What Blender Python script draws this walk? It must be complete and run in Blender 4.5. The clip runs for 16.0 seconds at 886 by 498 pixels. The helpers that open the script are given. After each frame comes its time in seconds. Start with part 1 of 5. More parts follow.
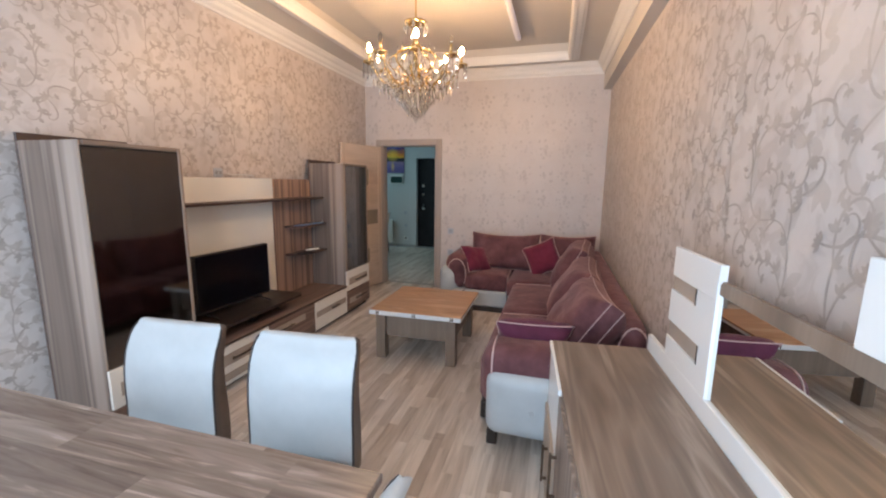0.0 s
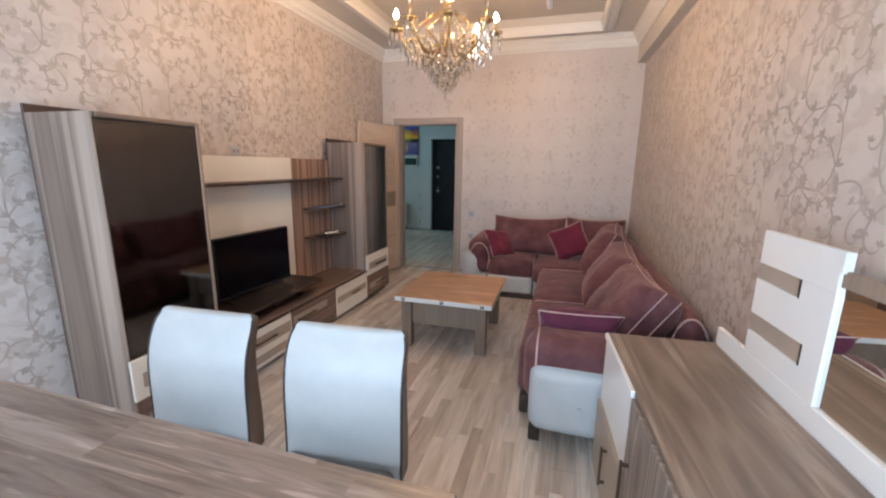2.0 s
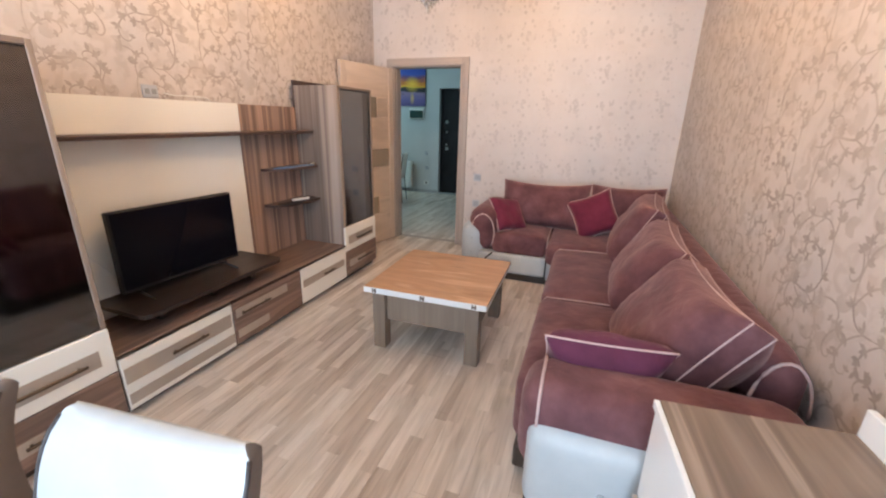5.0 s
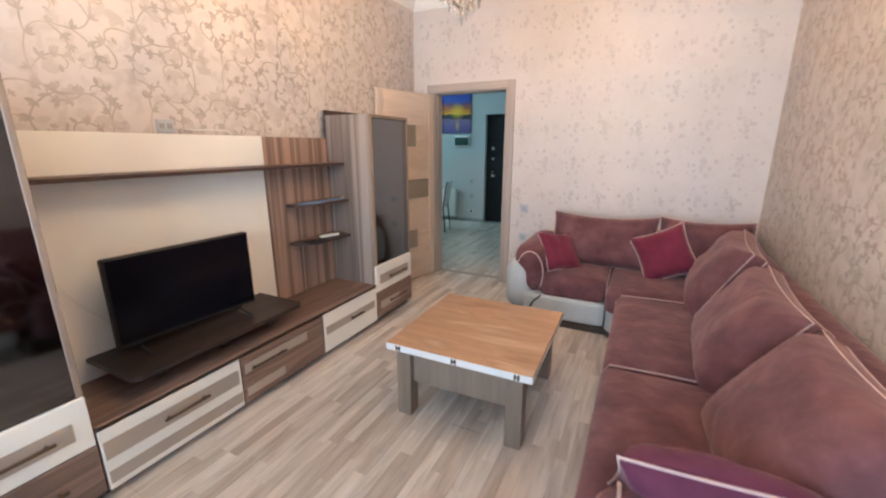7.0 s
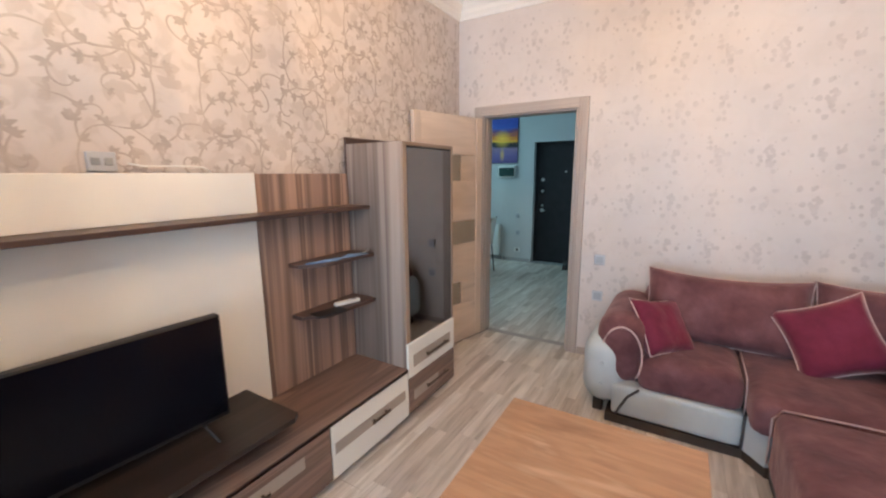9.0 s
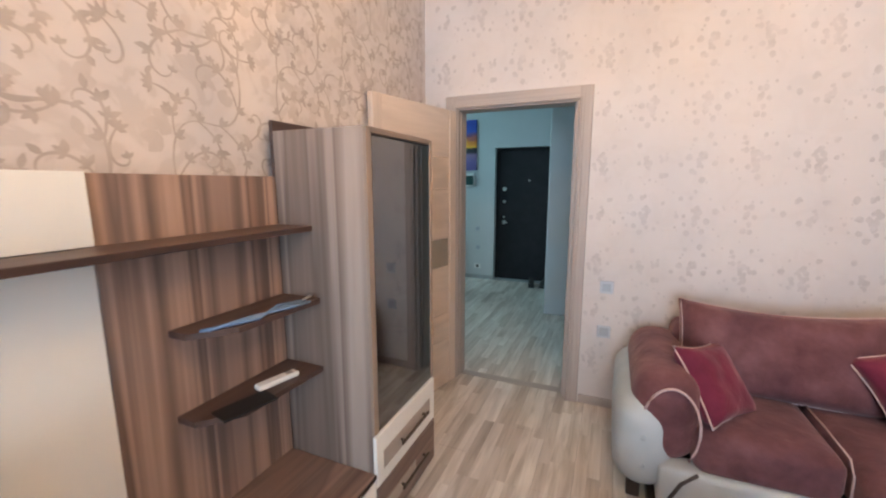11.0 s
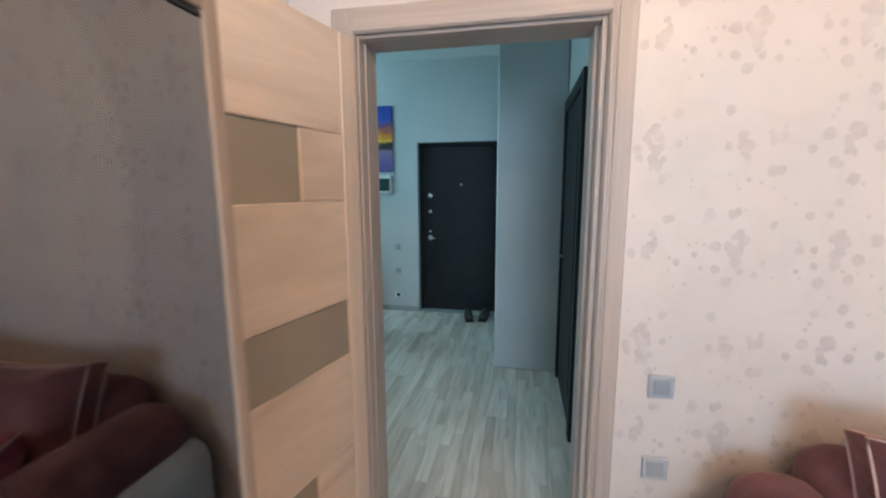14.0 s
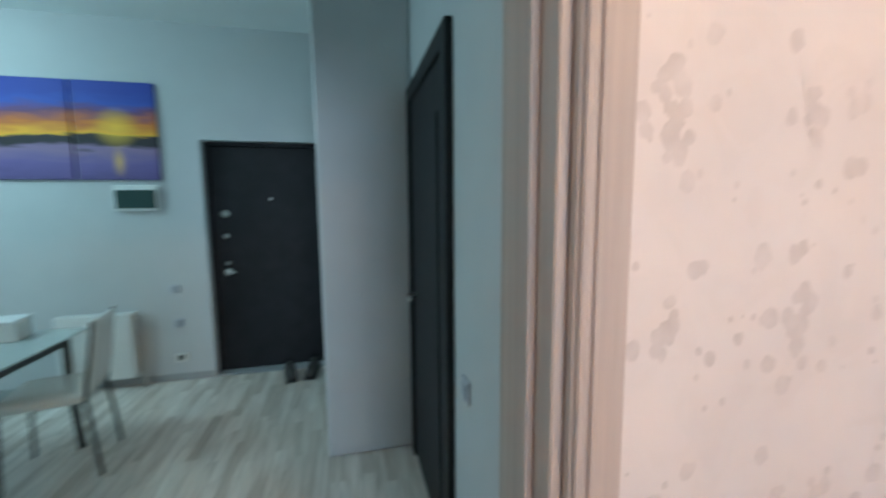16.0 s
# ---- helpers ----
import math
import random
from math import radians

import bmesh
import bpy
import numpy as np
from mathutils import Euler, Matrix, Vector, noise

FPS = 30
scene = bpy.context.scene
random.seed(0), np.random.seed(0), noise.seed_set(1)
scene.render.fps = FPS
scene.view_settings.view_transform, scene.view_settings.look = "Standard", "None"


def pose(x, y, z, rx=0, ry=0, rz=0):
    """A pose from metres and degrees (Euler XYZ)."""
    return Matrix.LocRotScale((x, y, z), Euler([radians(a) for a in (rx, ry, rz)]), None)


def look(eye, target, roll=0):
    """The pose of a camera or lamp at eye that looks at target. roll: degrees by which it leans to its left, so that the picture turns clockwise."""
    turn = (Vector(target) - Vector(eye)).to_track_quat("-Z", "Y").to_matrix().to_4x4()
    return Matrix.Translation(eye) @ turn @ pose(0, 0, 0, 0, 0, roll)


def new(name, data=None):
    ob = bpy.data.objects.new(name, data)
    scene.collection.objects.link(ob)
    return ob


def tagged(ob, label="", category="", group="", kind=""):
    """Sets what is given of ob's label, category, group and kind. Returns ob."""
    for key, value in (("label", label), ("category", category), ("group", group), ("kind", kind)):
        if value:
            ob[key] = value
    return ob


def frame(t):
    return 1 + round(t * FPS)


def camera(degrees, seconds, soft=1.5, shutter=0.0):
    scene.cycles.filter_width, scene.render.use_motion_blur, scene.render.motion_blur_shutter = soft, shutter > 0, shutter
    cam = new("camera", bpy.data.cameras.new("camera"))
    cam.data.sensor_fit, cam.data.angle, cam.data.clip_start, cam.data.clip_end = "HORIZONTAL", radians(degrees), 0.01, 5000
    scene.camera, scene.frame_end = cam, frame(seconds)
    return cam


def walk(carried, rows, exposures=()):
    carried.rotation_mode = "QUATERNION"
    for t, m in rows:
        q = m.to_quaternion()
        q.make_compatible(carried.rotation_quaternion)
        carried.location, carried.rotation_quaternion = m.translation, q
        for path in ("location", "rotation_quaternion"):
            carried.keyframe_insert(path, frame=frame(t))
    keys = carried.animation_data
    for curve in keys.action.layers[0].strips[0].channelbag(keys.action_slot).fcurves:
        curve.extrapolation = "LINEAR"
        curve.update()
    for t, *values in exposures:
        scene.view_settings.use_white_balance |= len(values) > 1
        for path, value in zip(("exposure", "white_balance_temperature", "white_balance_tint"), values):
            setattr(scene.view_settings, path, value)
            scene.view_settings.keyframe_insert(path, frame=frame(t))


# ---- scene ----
cam = camera(95.8, 16.0, 2.1, 0.5)
BULB, WINDOW_W, HALL_W = 950.0, 130.0, 23.0
PATH = [
    (0, (0.068, 0.272, 1.525), (-0.467, 2.17, 1.192), 0.8),
    (0.5, (0.056, 0.246, 1.534), (-0.499, 2.137, 1.193), 0.9),
    (1, (0.006, 0.261, 1.542), (-0.568, 2.148, 1.211), 1.0),
    (1.5, (-0.101, 0.337, 1.515), (-0.678, 2.219, 1.161), 0.9),
    (2, (-0.154, 0.393, 1.49), (-0.717, 2.268, 1.077), 0.8),
    (2.5, (-0.157, 0.498, 1.473), (-0.712, 2.36, 0.998), 0.8),
    (3, (-0.126, 0.705, 1.45), (-0.685, 2.547, 0.909), 0.6),
    (3.5, (-0.098, 0.847, 1.434), (-0.667, 2.67, 0.841), 0.5),
    (6, (-0.235, 1.365, 1.462), (-0.942, 3.134, 0.855), 1.4),
    (6.5, (-0.242, 1.429, 1.455), (-1.024, 3.183, 0.896), 0.7),
    (7, (-0.267, 1.634, 1.469), (-1.13, 3.368, 0.969), -0.0),
    (7.5, (-0.335, 1.775, 1.478), (-1.26, 3.493, 1.036), -0.1),
    (8, (-0.517, 1.958, 1.502), (-1.475, 3.663, 1.084), 0.0),
    (8.5, (-0.669, 2.147, 1.499), (-1.666, 3.835, 1.101), -0.2),
    (9, (-0.792, 2.372, 1.518), (-1.816, 4.05, 1.151), -0.4),
    (11.5, (-1.534, 3.124, 1.497), (-2.171, 4.994, 1.185), -0.2),
    (12, (-1.707, 3.307, 1.512), (-2.209, 5.218, 1.205), -0.5),
    (12.5, (-1.754, 3.526, 1.486), (-2.196, 5.451, 1.174), -0.7),
    (13, (-1.738, 3.806, 1.488), (-2.166, 5.736, 1.186), -0.7),
    (13.5, (-1.783, 4.079, 1.477), (-2.176, 6.019, 1.186), -0.4),
    (14, (-1.836, 4.336, 1.496), (-2.211, 6.278, 1.199), -0.3),
    (14.5, (-1.823, 4.593, 1.486), (-2.227, 6.528, 1.18), -0.3),
    (15, (-1.796, 4.815, 1.491), (-2.174, 6.754, 1.179), -0.3),
    (15.5, (-1.844, 5.038, 1.47), (-1.965, 7.013, 1.178), -0.2),
    (15.7, (-1.862, 5.142, 1.455), (-1.803, 7.123, 1.187), -0.6),
    (16, (-1.864, 5.246, 1.496), (-1.409, 7.18, 1.268), -0.5),
]
walk(cam, [(t, look(eye, target, roll)) for t, eye, target, roll in PATH], [(0.0, 0.04, 6350, 14), (2.0, 0.07, 6350, 14), (3.5, 0.36, 6550, 16), (6.0, 0.72, 6150, 11), (9.0, 0.68, 5850, 9), (12.0, 0.78, 5900, 10), (14.0, 0.92, 5700, 6), (15.0, 0.88, 5700, 6), (16.0, 0.95, 6050, 12)])


# ---- light ----
def area_light(name, loc, target, sx, sy, watts, color):
    lamp = bpy.data.lights.new(name, "AREA")
    lamp.shape, lamp.size, lamp.size_y, lamp.energy, lamp.color = "RECTANGLE", sx, sy, watts, color
    ob = new(name, lamp)
    ob.matrix_world = look(loc, target)
    return ob


world = bpy.data.worlds.new("world")
scene.world = world
world.use_nodes = True
sky = world.node_tree.nodes.new("ShaderNodeTexSky")
sky.sky_type, sky.sun_disc = "NISHITA", False
sky.sun_elevation, sky.sun_rotation = radians(40), radians(150)
world.node_tree.links.new(sky.outputs["Color"], world.node_tree.nodes["Background"].inputs["Color"])
world.node_tree.nodes["Background"].inputs["Strength"].default_value = 0.1
sun_data = bpy.data.lights.new("sun", "SUN")
sun_data.energy, sun_data.angle, sun_data.color = 0.8, radians(12), (1.0, 0.95, 0.88)
sun = new("sun", sun_data)
sun.matrix_world = look((6, 9, 12), (0, 0, 0))
area_light("window_daylight", (-0.80, -1.28, 1.32), (-0.80, 3.0, 1.0), 2.0, 2.35, WINDOW_W, (0.67, 0.85, 1.0))
# weak cool fill for the hall; its source at the kitchen end is added
area_light("kitchen_fill", (-6.28, 7.4, 1.6), (-2.0, 7.6, 1.3), 2.0, 1.7, HALL_W * 0.42, (0.56, 0.95, 1.0))
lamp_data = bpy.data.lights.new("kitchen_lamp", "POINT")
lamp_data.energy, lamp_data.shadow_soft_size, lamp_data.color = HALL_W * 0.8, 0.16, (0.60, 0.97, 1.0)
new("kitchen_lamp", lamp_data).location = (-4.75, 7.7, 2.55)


# ---- materials ----
def mat_new(name, color, rough=0.6, metal=0.0, coat=0.0, sheen=0.0):
    m = bpy.data.materials.new(name)
    m.use_nodes = True
    b = m.node_tree.nodes["Principled BSDF"]
    b.inputs["Base Color"].default_value = (*color, 1)
    b.inputs["Roughness"].default_value = rough
    b.inputs["Metallic"].default_value = metal
    b.inputs["Coat Weight"].default_value = coat
    b.inputs["Sheen Weight"].default_value = sheen
    return m


def nd(m, kind, **inputs):
    n = m.node_tree.nodes.new(kind)
    for key, value in inputs.items():
        n.inputs[key.replace("_", " ")].default_value = value
    return n


def lk(m, a, b):
    m.node_tree.links.new(a, b)


def bsdf(m):
    return m.node_tree.nodes["Principled BSDF"]


def ramp(m, fac, stops):
    r = m.node_tree.nodes.new("ShaderNodeValToRGB")
    el = r.color_ramp.elements
    while len(el) < len(stops):
        el.new(0.5)
    for e, (p, c) in zip(el, stops):
        e.position, e.color = p, (*c, 1)
    lk(m, fac, r.inputs["Fac"])
    return r


def coords(m, scale=(1, 1, 1), which="Object"):
    tc = nd(m, "ShaderNodeTexCoord")
    mp = nd(m, "ShaderNodeMapping")
    mp.inputs["Scale"].default_value = scale
    lk(m, tc.outputs[which], mp.inputs["Vector"])
    return mp.outputs["Vector"]


def mixc(m, fac, a, b, mode="MIX"):
    x = m.node_tree.nodes.new("ShaderNodeMix")
    x.data_type, x.blend_type = "RGBA", mode
    for s, v in ((x.inputs[0], fac), (x.inputs[6], a), (x.inputs[7], b)):
        if isinstance(v, (int, float)):
            s.default_value = v
        elif isinstance(v, tuple):
            s.default_value = (*v, 1)
        else:
            lk(m, v, s)
    return x.outputs[2]


def add_bump(m, height, strength, distance=0.002):
    b = nd(m, "ShaderNodeBump", Strength=strength, Distance=distance)
    lk(m, height, b.inputs["Height"])
    lk(m, b.outputs["Normal"], bsdf(m).inputs["Normal"])


def wood(name, axis, stops, rough=0.42, bands=3.4, long=0.30, fine=55.0, grain=0.42, bend=1.1, detail=2.0):
    """Streaky board: wide bands and fine grain along one axis."""
    m = mat_new(name, (0.3, 0.2, 0.15), rough)
    s1 = [bands, bands, bands]
    s2 = [fine, fine, fine]
    s1[axis], s2[axis] = long, 1.6
    n1 = nd(m, "ShaderNodeTexNoise", Scale=1.0, Detail=detail, Roughness=0.55, Distortion=bend)
    n2 = nd(m, "ShaderNodeTexNoise", Scale=1.0, Detail=4.0, Roughness=0.6, Distortion=0.6)
    lk(m, coords(m, s1), n1.inputs["Vector"])
    lk(m, coords(m, s2), n2.inputs["Vector"])
    r = ramp(m, n1.outputs["Fac"], stops)
    g = ramp(m, n2.outputs["Fac"], [(0.3, (0.72, 0.70, 0.68)), (0.65, (1.06, 1.05, 1.04))])
    lk(m, mixc(m, grain, r.outputs["Color"], g.outputs["Color"], "MULTIPLY"), bsdf(m).inputs["Base Color"])
    rr = nd(m, "ShaderNodeMapRange")
    rr.inputs["To Min"].default_value, rr.inputs["To Max"].default_value = rough - 0.08, rough + 0.12
    lk(m, n2.outputs["Fac"], rr.inputs["Value"])
    lk(m, rr.outputs["Result"], bsdf(m).inputs["Roughness"])
    add_bump(m, n2.outputs["Fac"], 0.12)
    return m


def mottled(name, c1, c2, scale=3.0, rough=0.7, bump=0.1, fine=180.0, **kw):
    m = mat_new(name, c1, rough, **kw)
    n1 = nd(m, "ShaderNodeTexNoise", Scale=scale, Detail=4.0, Roughness=0.6)
    n2 = nd(m, "ShaderNodeTexNoise", Scale=fine, Detail=3.0)
    v = coords(m)
    lk(m, v, n1.inputs["Vector"])
    lk(m, v, n2.inputs["Vector"])
    r = ramp(m, n1.outputs["Fac"], [(0.32, c1), (0.68, c2)])
    lk(m, r.outputs["Color"], bsdf(m).inputs["Base Color"])
    add_bump(m, n2.outputs["Fac"], bump)
    return m


WALNUT = [(0.32, (0.12, 0.074, 0.057)), (0.42, (0.30, 0.19, 0.146)), (0.47, (0.155, 0.103, 0.083)), (0.52, (0.43, 0.29, 0.226)), (0.565, (0.18, 0.122, 0.10)), (0.61, (0.36, 0.24, 0.19)), (0.68, (0.22, 0.15, 0.124))]
ASH = [(0.30, (0.12, 0.092, 0.080)), (0.37, (0.28, 0.222, 0.190)), (0.41, (0.155, 0.125, 0.112)), (0.45, (0.31, 0.25, 0.215)), (0.485, (0.21, 0.175, 0.158)), (0.52, (0.43, 0.345, 0.295)), (0.55, (0.18, 0.148, 0.132)), (0.59, (0.34, 0.275, 0.235)), (0.63, (0.24, 0.20, 0.18)), (0.69, (0.48, 0.395, 0.335))]
M_WALNUT_V = wood("walnut_upright", 2, WALNUT, bands=4.6, long=0.07, fine=30.0, grain=0.3, bend=0.3, detail=3.5)
WALNUT_DEEP = [(0.3, (0.125, 0.076, 0.058)), (0.42, (0.215, 0.139, 0.108)), (0.5, (0.165, 0.107, 0.085)), (0.57, (0.28, 0.187, 0.148)), (0.66, (0.195, 0.13, 0.104))]
M_WALNUT_H = wood("walnut_lengthwise", 1, WALNUT_DEEP, bands=8, long=0.7, grain=0.35)
M_ASH_V = wood("ash_brown_upright", 2, ASH)
ASH_BAND = [(0.28, (0.12, 0.087, 0.070)), (0.40, (0.225, 0.170, 0.141)), (0.46, (0.155, 0.114, 0.094)), (0.52, (0.355, 0.280, 0.238)), (0.56, (0.19, 0.141, 0.117)), (0.62, (0.30, 0.234, 0.197)), (0.70, (0.40, 0.32, 0.275))]
M_ASH_SIDE = wood("ash_brown_banded", 2, ASH_BAND, 0.4, bands=4.4, long=0.12, fine=20.0, grain=0.3, bend=0.5, detail=3.5)
ASH_SOFT = [(0.30, (0.15, 0.108, 0.083)), (0.41, (0.29, 0.220, 0.175)), (0.47, (0.19, 0.142, 0.114)), (0.52, (0.25, 0.19, 0.152)), (0.57, (0.39, 0.31, 0.255)), (0.63, (0.24, 0.182, 0.148)), (0.70, (0.30, 0.232, 0.19))]
M_ASH_TOP = wood("ash_brown_worktop", 1, ASH_SOFT, 0.36, bands=6, long=0.55, grain=0.4, bend=0.5, detail=3.5)
M_ASH_LEG = wood("ash_brown_leg", 2, [(0.3, (0.18, 0.135, 0.105)), (0.5, (0.28, 0.215, 0.17)), (0.7, (0.33, 0.26, 0.21))], 0.5)
M_EDGE = wood("oak_edge_band", 2, [(0.3, (0.22, 0.16, 0.122)), (0.5, (0.31, 0.235, 0.185)), (0.7, (0.265, 0.195, 0.152))], 0.45, bands=8, grain=0.25, bend=0.3)
M_OAK_TOP = wood("warm_oak_top", 0, [(0.3, (0.42, 0.235, 0.128)), (0.45, (0.61, 0.365, 0.215)), (0.55, (0.54, 0.313, 0.178)), (0.65, (0.70, 0.46, 0.295)), (0.78, (0.56, 0.33, 0.195))], 0.42, bands=8, long=1.5, grain=0.5, bend=0.5, detail=4.0)
M_DOOR_V = wood("cappuccino_ash_stile", 2, [(0.3, (0.55, 0.445, 0.37)), (0.55, (0.66, 0.54, 0.45)), (0.75, (0.60, 0.49, 0.405))], 0.5, bands=5, grain=0.2)
M_DOOR_H = wood("cappuccino_ash_rail", 0, [(0.3, (0.54, 0.435, 0.36)), (0.55, (0.68, 0.56, 0.47)), (0.75, (0.60, 0.485, 0.40))], 0.5, bands=5, long=0.8, fine=38.0, grain=0.2)
M_TRIM = wood("pale_ash_casing", 2, [(0.3, (0.395, 0.335, 0.305)), (0.7, (0.475, 0.41, 0.375))], 0.45, bands=14)
M_TRIM_H = wood("pale_ash_casing_head", 0, [(0.3, (0.395, 0.335, 0.305)), (0.7, (0.475, 0.41, 0.375))], 0.45, bands=14)
M_CREAM = mottled("cream_lacquer", (0.86, 0.84, 0.785), (0.89, 0.87, 0.82), 1.5, 0.24, 0.02)
M_TAUPE = mottled("taupe_inlay", (0.40, 0.335, 0.28), (0.47, 0.40, 0.34), 3.0, 0.45, 0.03)
M_WHITE = mottled("white_lacquer", (0.85, 0.87, 0.885), (0.88, 0.90, 0.91), 1.2, 0.3, 0.02)
M_DARKBOARD = wood("dark_wenge", 1, [(0.3, (0.020, 0.014, 0.011)), (0.6, (0.040, 0.026, 0.021)), (0.8, (0.03, 0.020, 0.016))], 0.36, bands=10)
M_SHELF = wood("brown_shelf", 1, [(0.3, (0.055, 0.031, 0.025)), (0.6, (0.11, 0.064, 0.051)), (0.8, (0.08, 0.047, 0.037))], 0.4, bands=10)
M_BRONZE = mat_new("bronze_handle", (0.13, 0.095, 0.07), 0.35, 0.8)
M_DARKPLASTIC = mottled("black_plastic", (0.006, 0.006, 0.007), (0.010, 0.010, 0.011), 8, 0.55, 0.02)
M_SCREEN = mat_new("tv_screen", (0.004, 0.004, 0.007), 0.16)
bsdf(M_SCREEN).inputs["Specular IOR Level"].default_value = 0.16
M_STEEL = mat_new("brushed_steel", (0.62, 0.62, 0.60), 0.28, 1.0)
M_GOLD = mat_new("polished_gold", (0.66, 0.50, 0.26), 0.26, 1.0)
M_PLASTER = mottled("ceiling_paint", (0.62, 0.585, 0.545), (0.66, 0.625, 0.58), 0.9, 0.75, 0.04)
M_MOULD = mottled("white_moulding", (0.80, 0.785, 0.765), (0.84, 0.825, 0.80), 2.0, 0.55, 0.03)
M_HALLWALL = mottled("grey_hall_paint", (0.50, 0.52, 0.53), (0.55, 0.57, 0.58), 1.2, 0.6, 0.06)
M_HALLCEIL = mottled("hall_ceiling_paint", (0.72, 0.76, 0.76), (0.76, 0.80, 0.80), 1.0, 0.7, 0.03)
M_SWITCH = mat_new("silver_switch", (0.52, 0.55, 0.60), 0.3, 0.35)
M_SWITCH_IN = mat_new("silver_rocker", (0.40, 0.43, 0.48), 0.35, 0.35)
M_PLASTIC_W = mottled("white_plastic", (0.74, 0.74, 0.72), (0.78, 0.78, 0.76), 5, 0.4, 0.02)
M_BLACKDOOR = mottled("black_door_panel", (0.010, 0.011, 0.013), (0.017, 0.017, 0.020), 6, 0.55, 0.15)
bsdf(M_BLACKDOOR).inputs["Specular IOR Level"].default_value = 0.25
M_LEATHER = mottled("white_faux_leather", (0.47, 0.51, 0.535), (0.54, 0.575, 0.60), 5.0, 0.42, 0.18, 260.0)
M_CHAIRBACK = mottled("taupe_faux_leather", (0.15, 0.125, 0.113), (0.195, 0.165, 0.15), 6.0, 0.5, 0.15, 260.0)
M_PIPE_DARK = mat_new("dark_piping", (0.055, 0.045, 0.045), 0.6)
M_PIPE = mottled("pale_pink_piping", (0.52, 0.365, 0.35), (0.62, 0.46, 0.44), 30, 0.8, 0.1)
M_DARKWOOD = mottled("dark_wood_foot", (0.03, 0.02, 0.015), (0.05, 0.033, 0.025), 9, 0.4, 0.05)
M_TIN = mottled("matte_grey_paint", (0.30, 0.31, 0.32), (0.36, 0.37, 0.38), 6, 0.5, 0.05)
M_BLUE = mottled("blue_webbing", (0.12, 0.20, 0.34), (0.20, 0.30, 0.46), 40, 0.7, 0.1)
M_GREEN_GLASS = mat_new("smoked_cover", (0.02, 0.055, 0.05), 0.12)
M_DARKMETAL = mottled("dark_painted_metal", (0.035, 0.037, 0.038), (0.05, 0.052, 0.053), 9, 0.4, 0.03)
M_SHOE = mottled("dark_shoe", (0.02, 0.02, 0.02), (0.05, 0.045, 0.04), 20, 0.6, 0.1)


def velour(name, c1, c2, c3):
    """Napped cloth with brushed patches."""
    m = mat_new(name, c1, 0.85, sheen=0.35)
    bsdf(m).inputs["Sheen Roughness"].default_value = 0.45
    bsdf(m).inputs["Sheen Tint"].default_value = (0.9, 0.6, 0.55, 1)
    v = coords(m)
    n1 = nd(m, "ShaderNodeTexNoise", Scale=7.0, Detail=4.0, Roughness=0.55, Distortion=0.1)
    n2 = nd(m, "ShaderNodeTexNoise", Scale=320.0, Detail=2.0)
    lk(m, v, n1.inputs["Vector"])
    lk(m, v, n2.inputs["Vector"])
    r = ramp(m, n1.outputs["Fac"], [(0.30, c1), (0.50, c2), (0.74, c3)])
    lk(m, r.outputs["Color"], bsdf(m).inputs["Base Color"])
    n3 = nd(m, "ShaderNodeTexNoise", Scale=11.0, Detail=3.0, Roughness=0.5, Distortion=0.5)
    lk(m, v, n3.inputs["Vector"])
    fold = nd(m, "ShaderNodeBump", Strength=0.5, Distance=0.02)
    lk(m, n3.outputs["Fac"], fold.inputs["Height"])
    nap = nd(m, "ShaderNodeBump", Strength=0.25, Distance=0.002)
    lk(m, n2.outputs["Fac"], nap.inputs["Height"])
    lk(m, fold.outputs["Normal"], nap.inputs["Normal"])
    lk(m, nap.outputs["Normal"], bsdf(m).inputs["Normal"])
    return m


M_SOFA = velour("burgundy_brown_velour", (0.088, 0.030, 0.037), (0.138, 0.051, 0.058), (0.205, 0.092, 0.098))
M_PILLOW = velour("crimson_velour", (0.115, 0.007, 0.028), (0.155, 0.011, 0.040), (0.19, 0.020, 0.055))
M_PURPLE = velour("plum_velour", (0.075, 0.010, 0.033), (0.105, 0.016, 0.046), (0.13, 0.024, 0.058))


def glass_pane(name, tint, clear, rough=0.02):
    """Thin tinted pane: part see-through, part glossy."""
    m = bpy.data.materials.new(name)
    m.use_nodes = True
    t = m.node_tree
    out = t.nodes["Material Output"]
    tr = nd(m, "ShaderNodeBsdfTransparent")
    tr.inputs["Color"].default_value = (*tint, 1)
    gl = nd(m, "ShaderNodeBsdfGlossy", Roughness=rough)
    fr = nd(m, "ShaderNodeFresnel", IOR=1.5)
    mx = nd(m, "ShaderNodeMixShader")
    ad = nd(m, "ShaderNodeMath")
    ad.operation = "ADD"
    ad.inputs[1].default_value = clear
    lk(m, fr.outputs["Fac"], ad.inputs[0])
    lk(m, ad.outputs[0], mx.inputs["Fac"])
    lk(m, tr.outputs[0], mx.inputs[1])
    lk(m, gl.outputs[0], mx.inputs[2])
    lk(m, mx.outputs[0], out.inputs["Surface"])
    t.nodes.remove(t.nodes["Principled BSDF"])
    return m


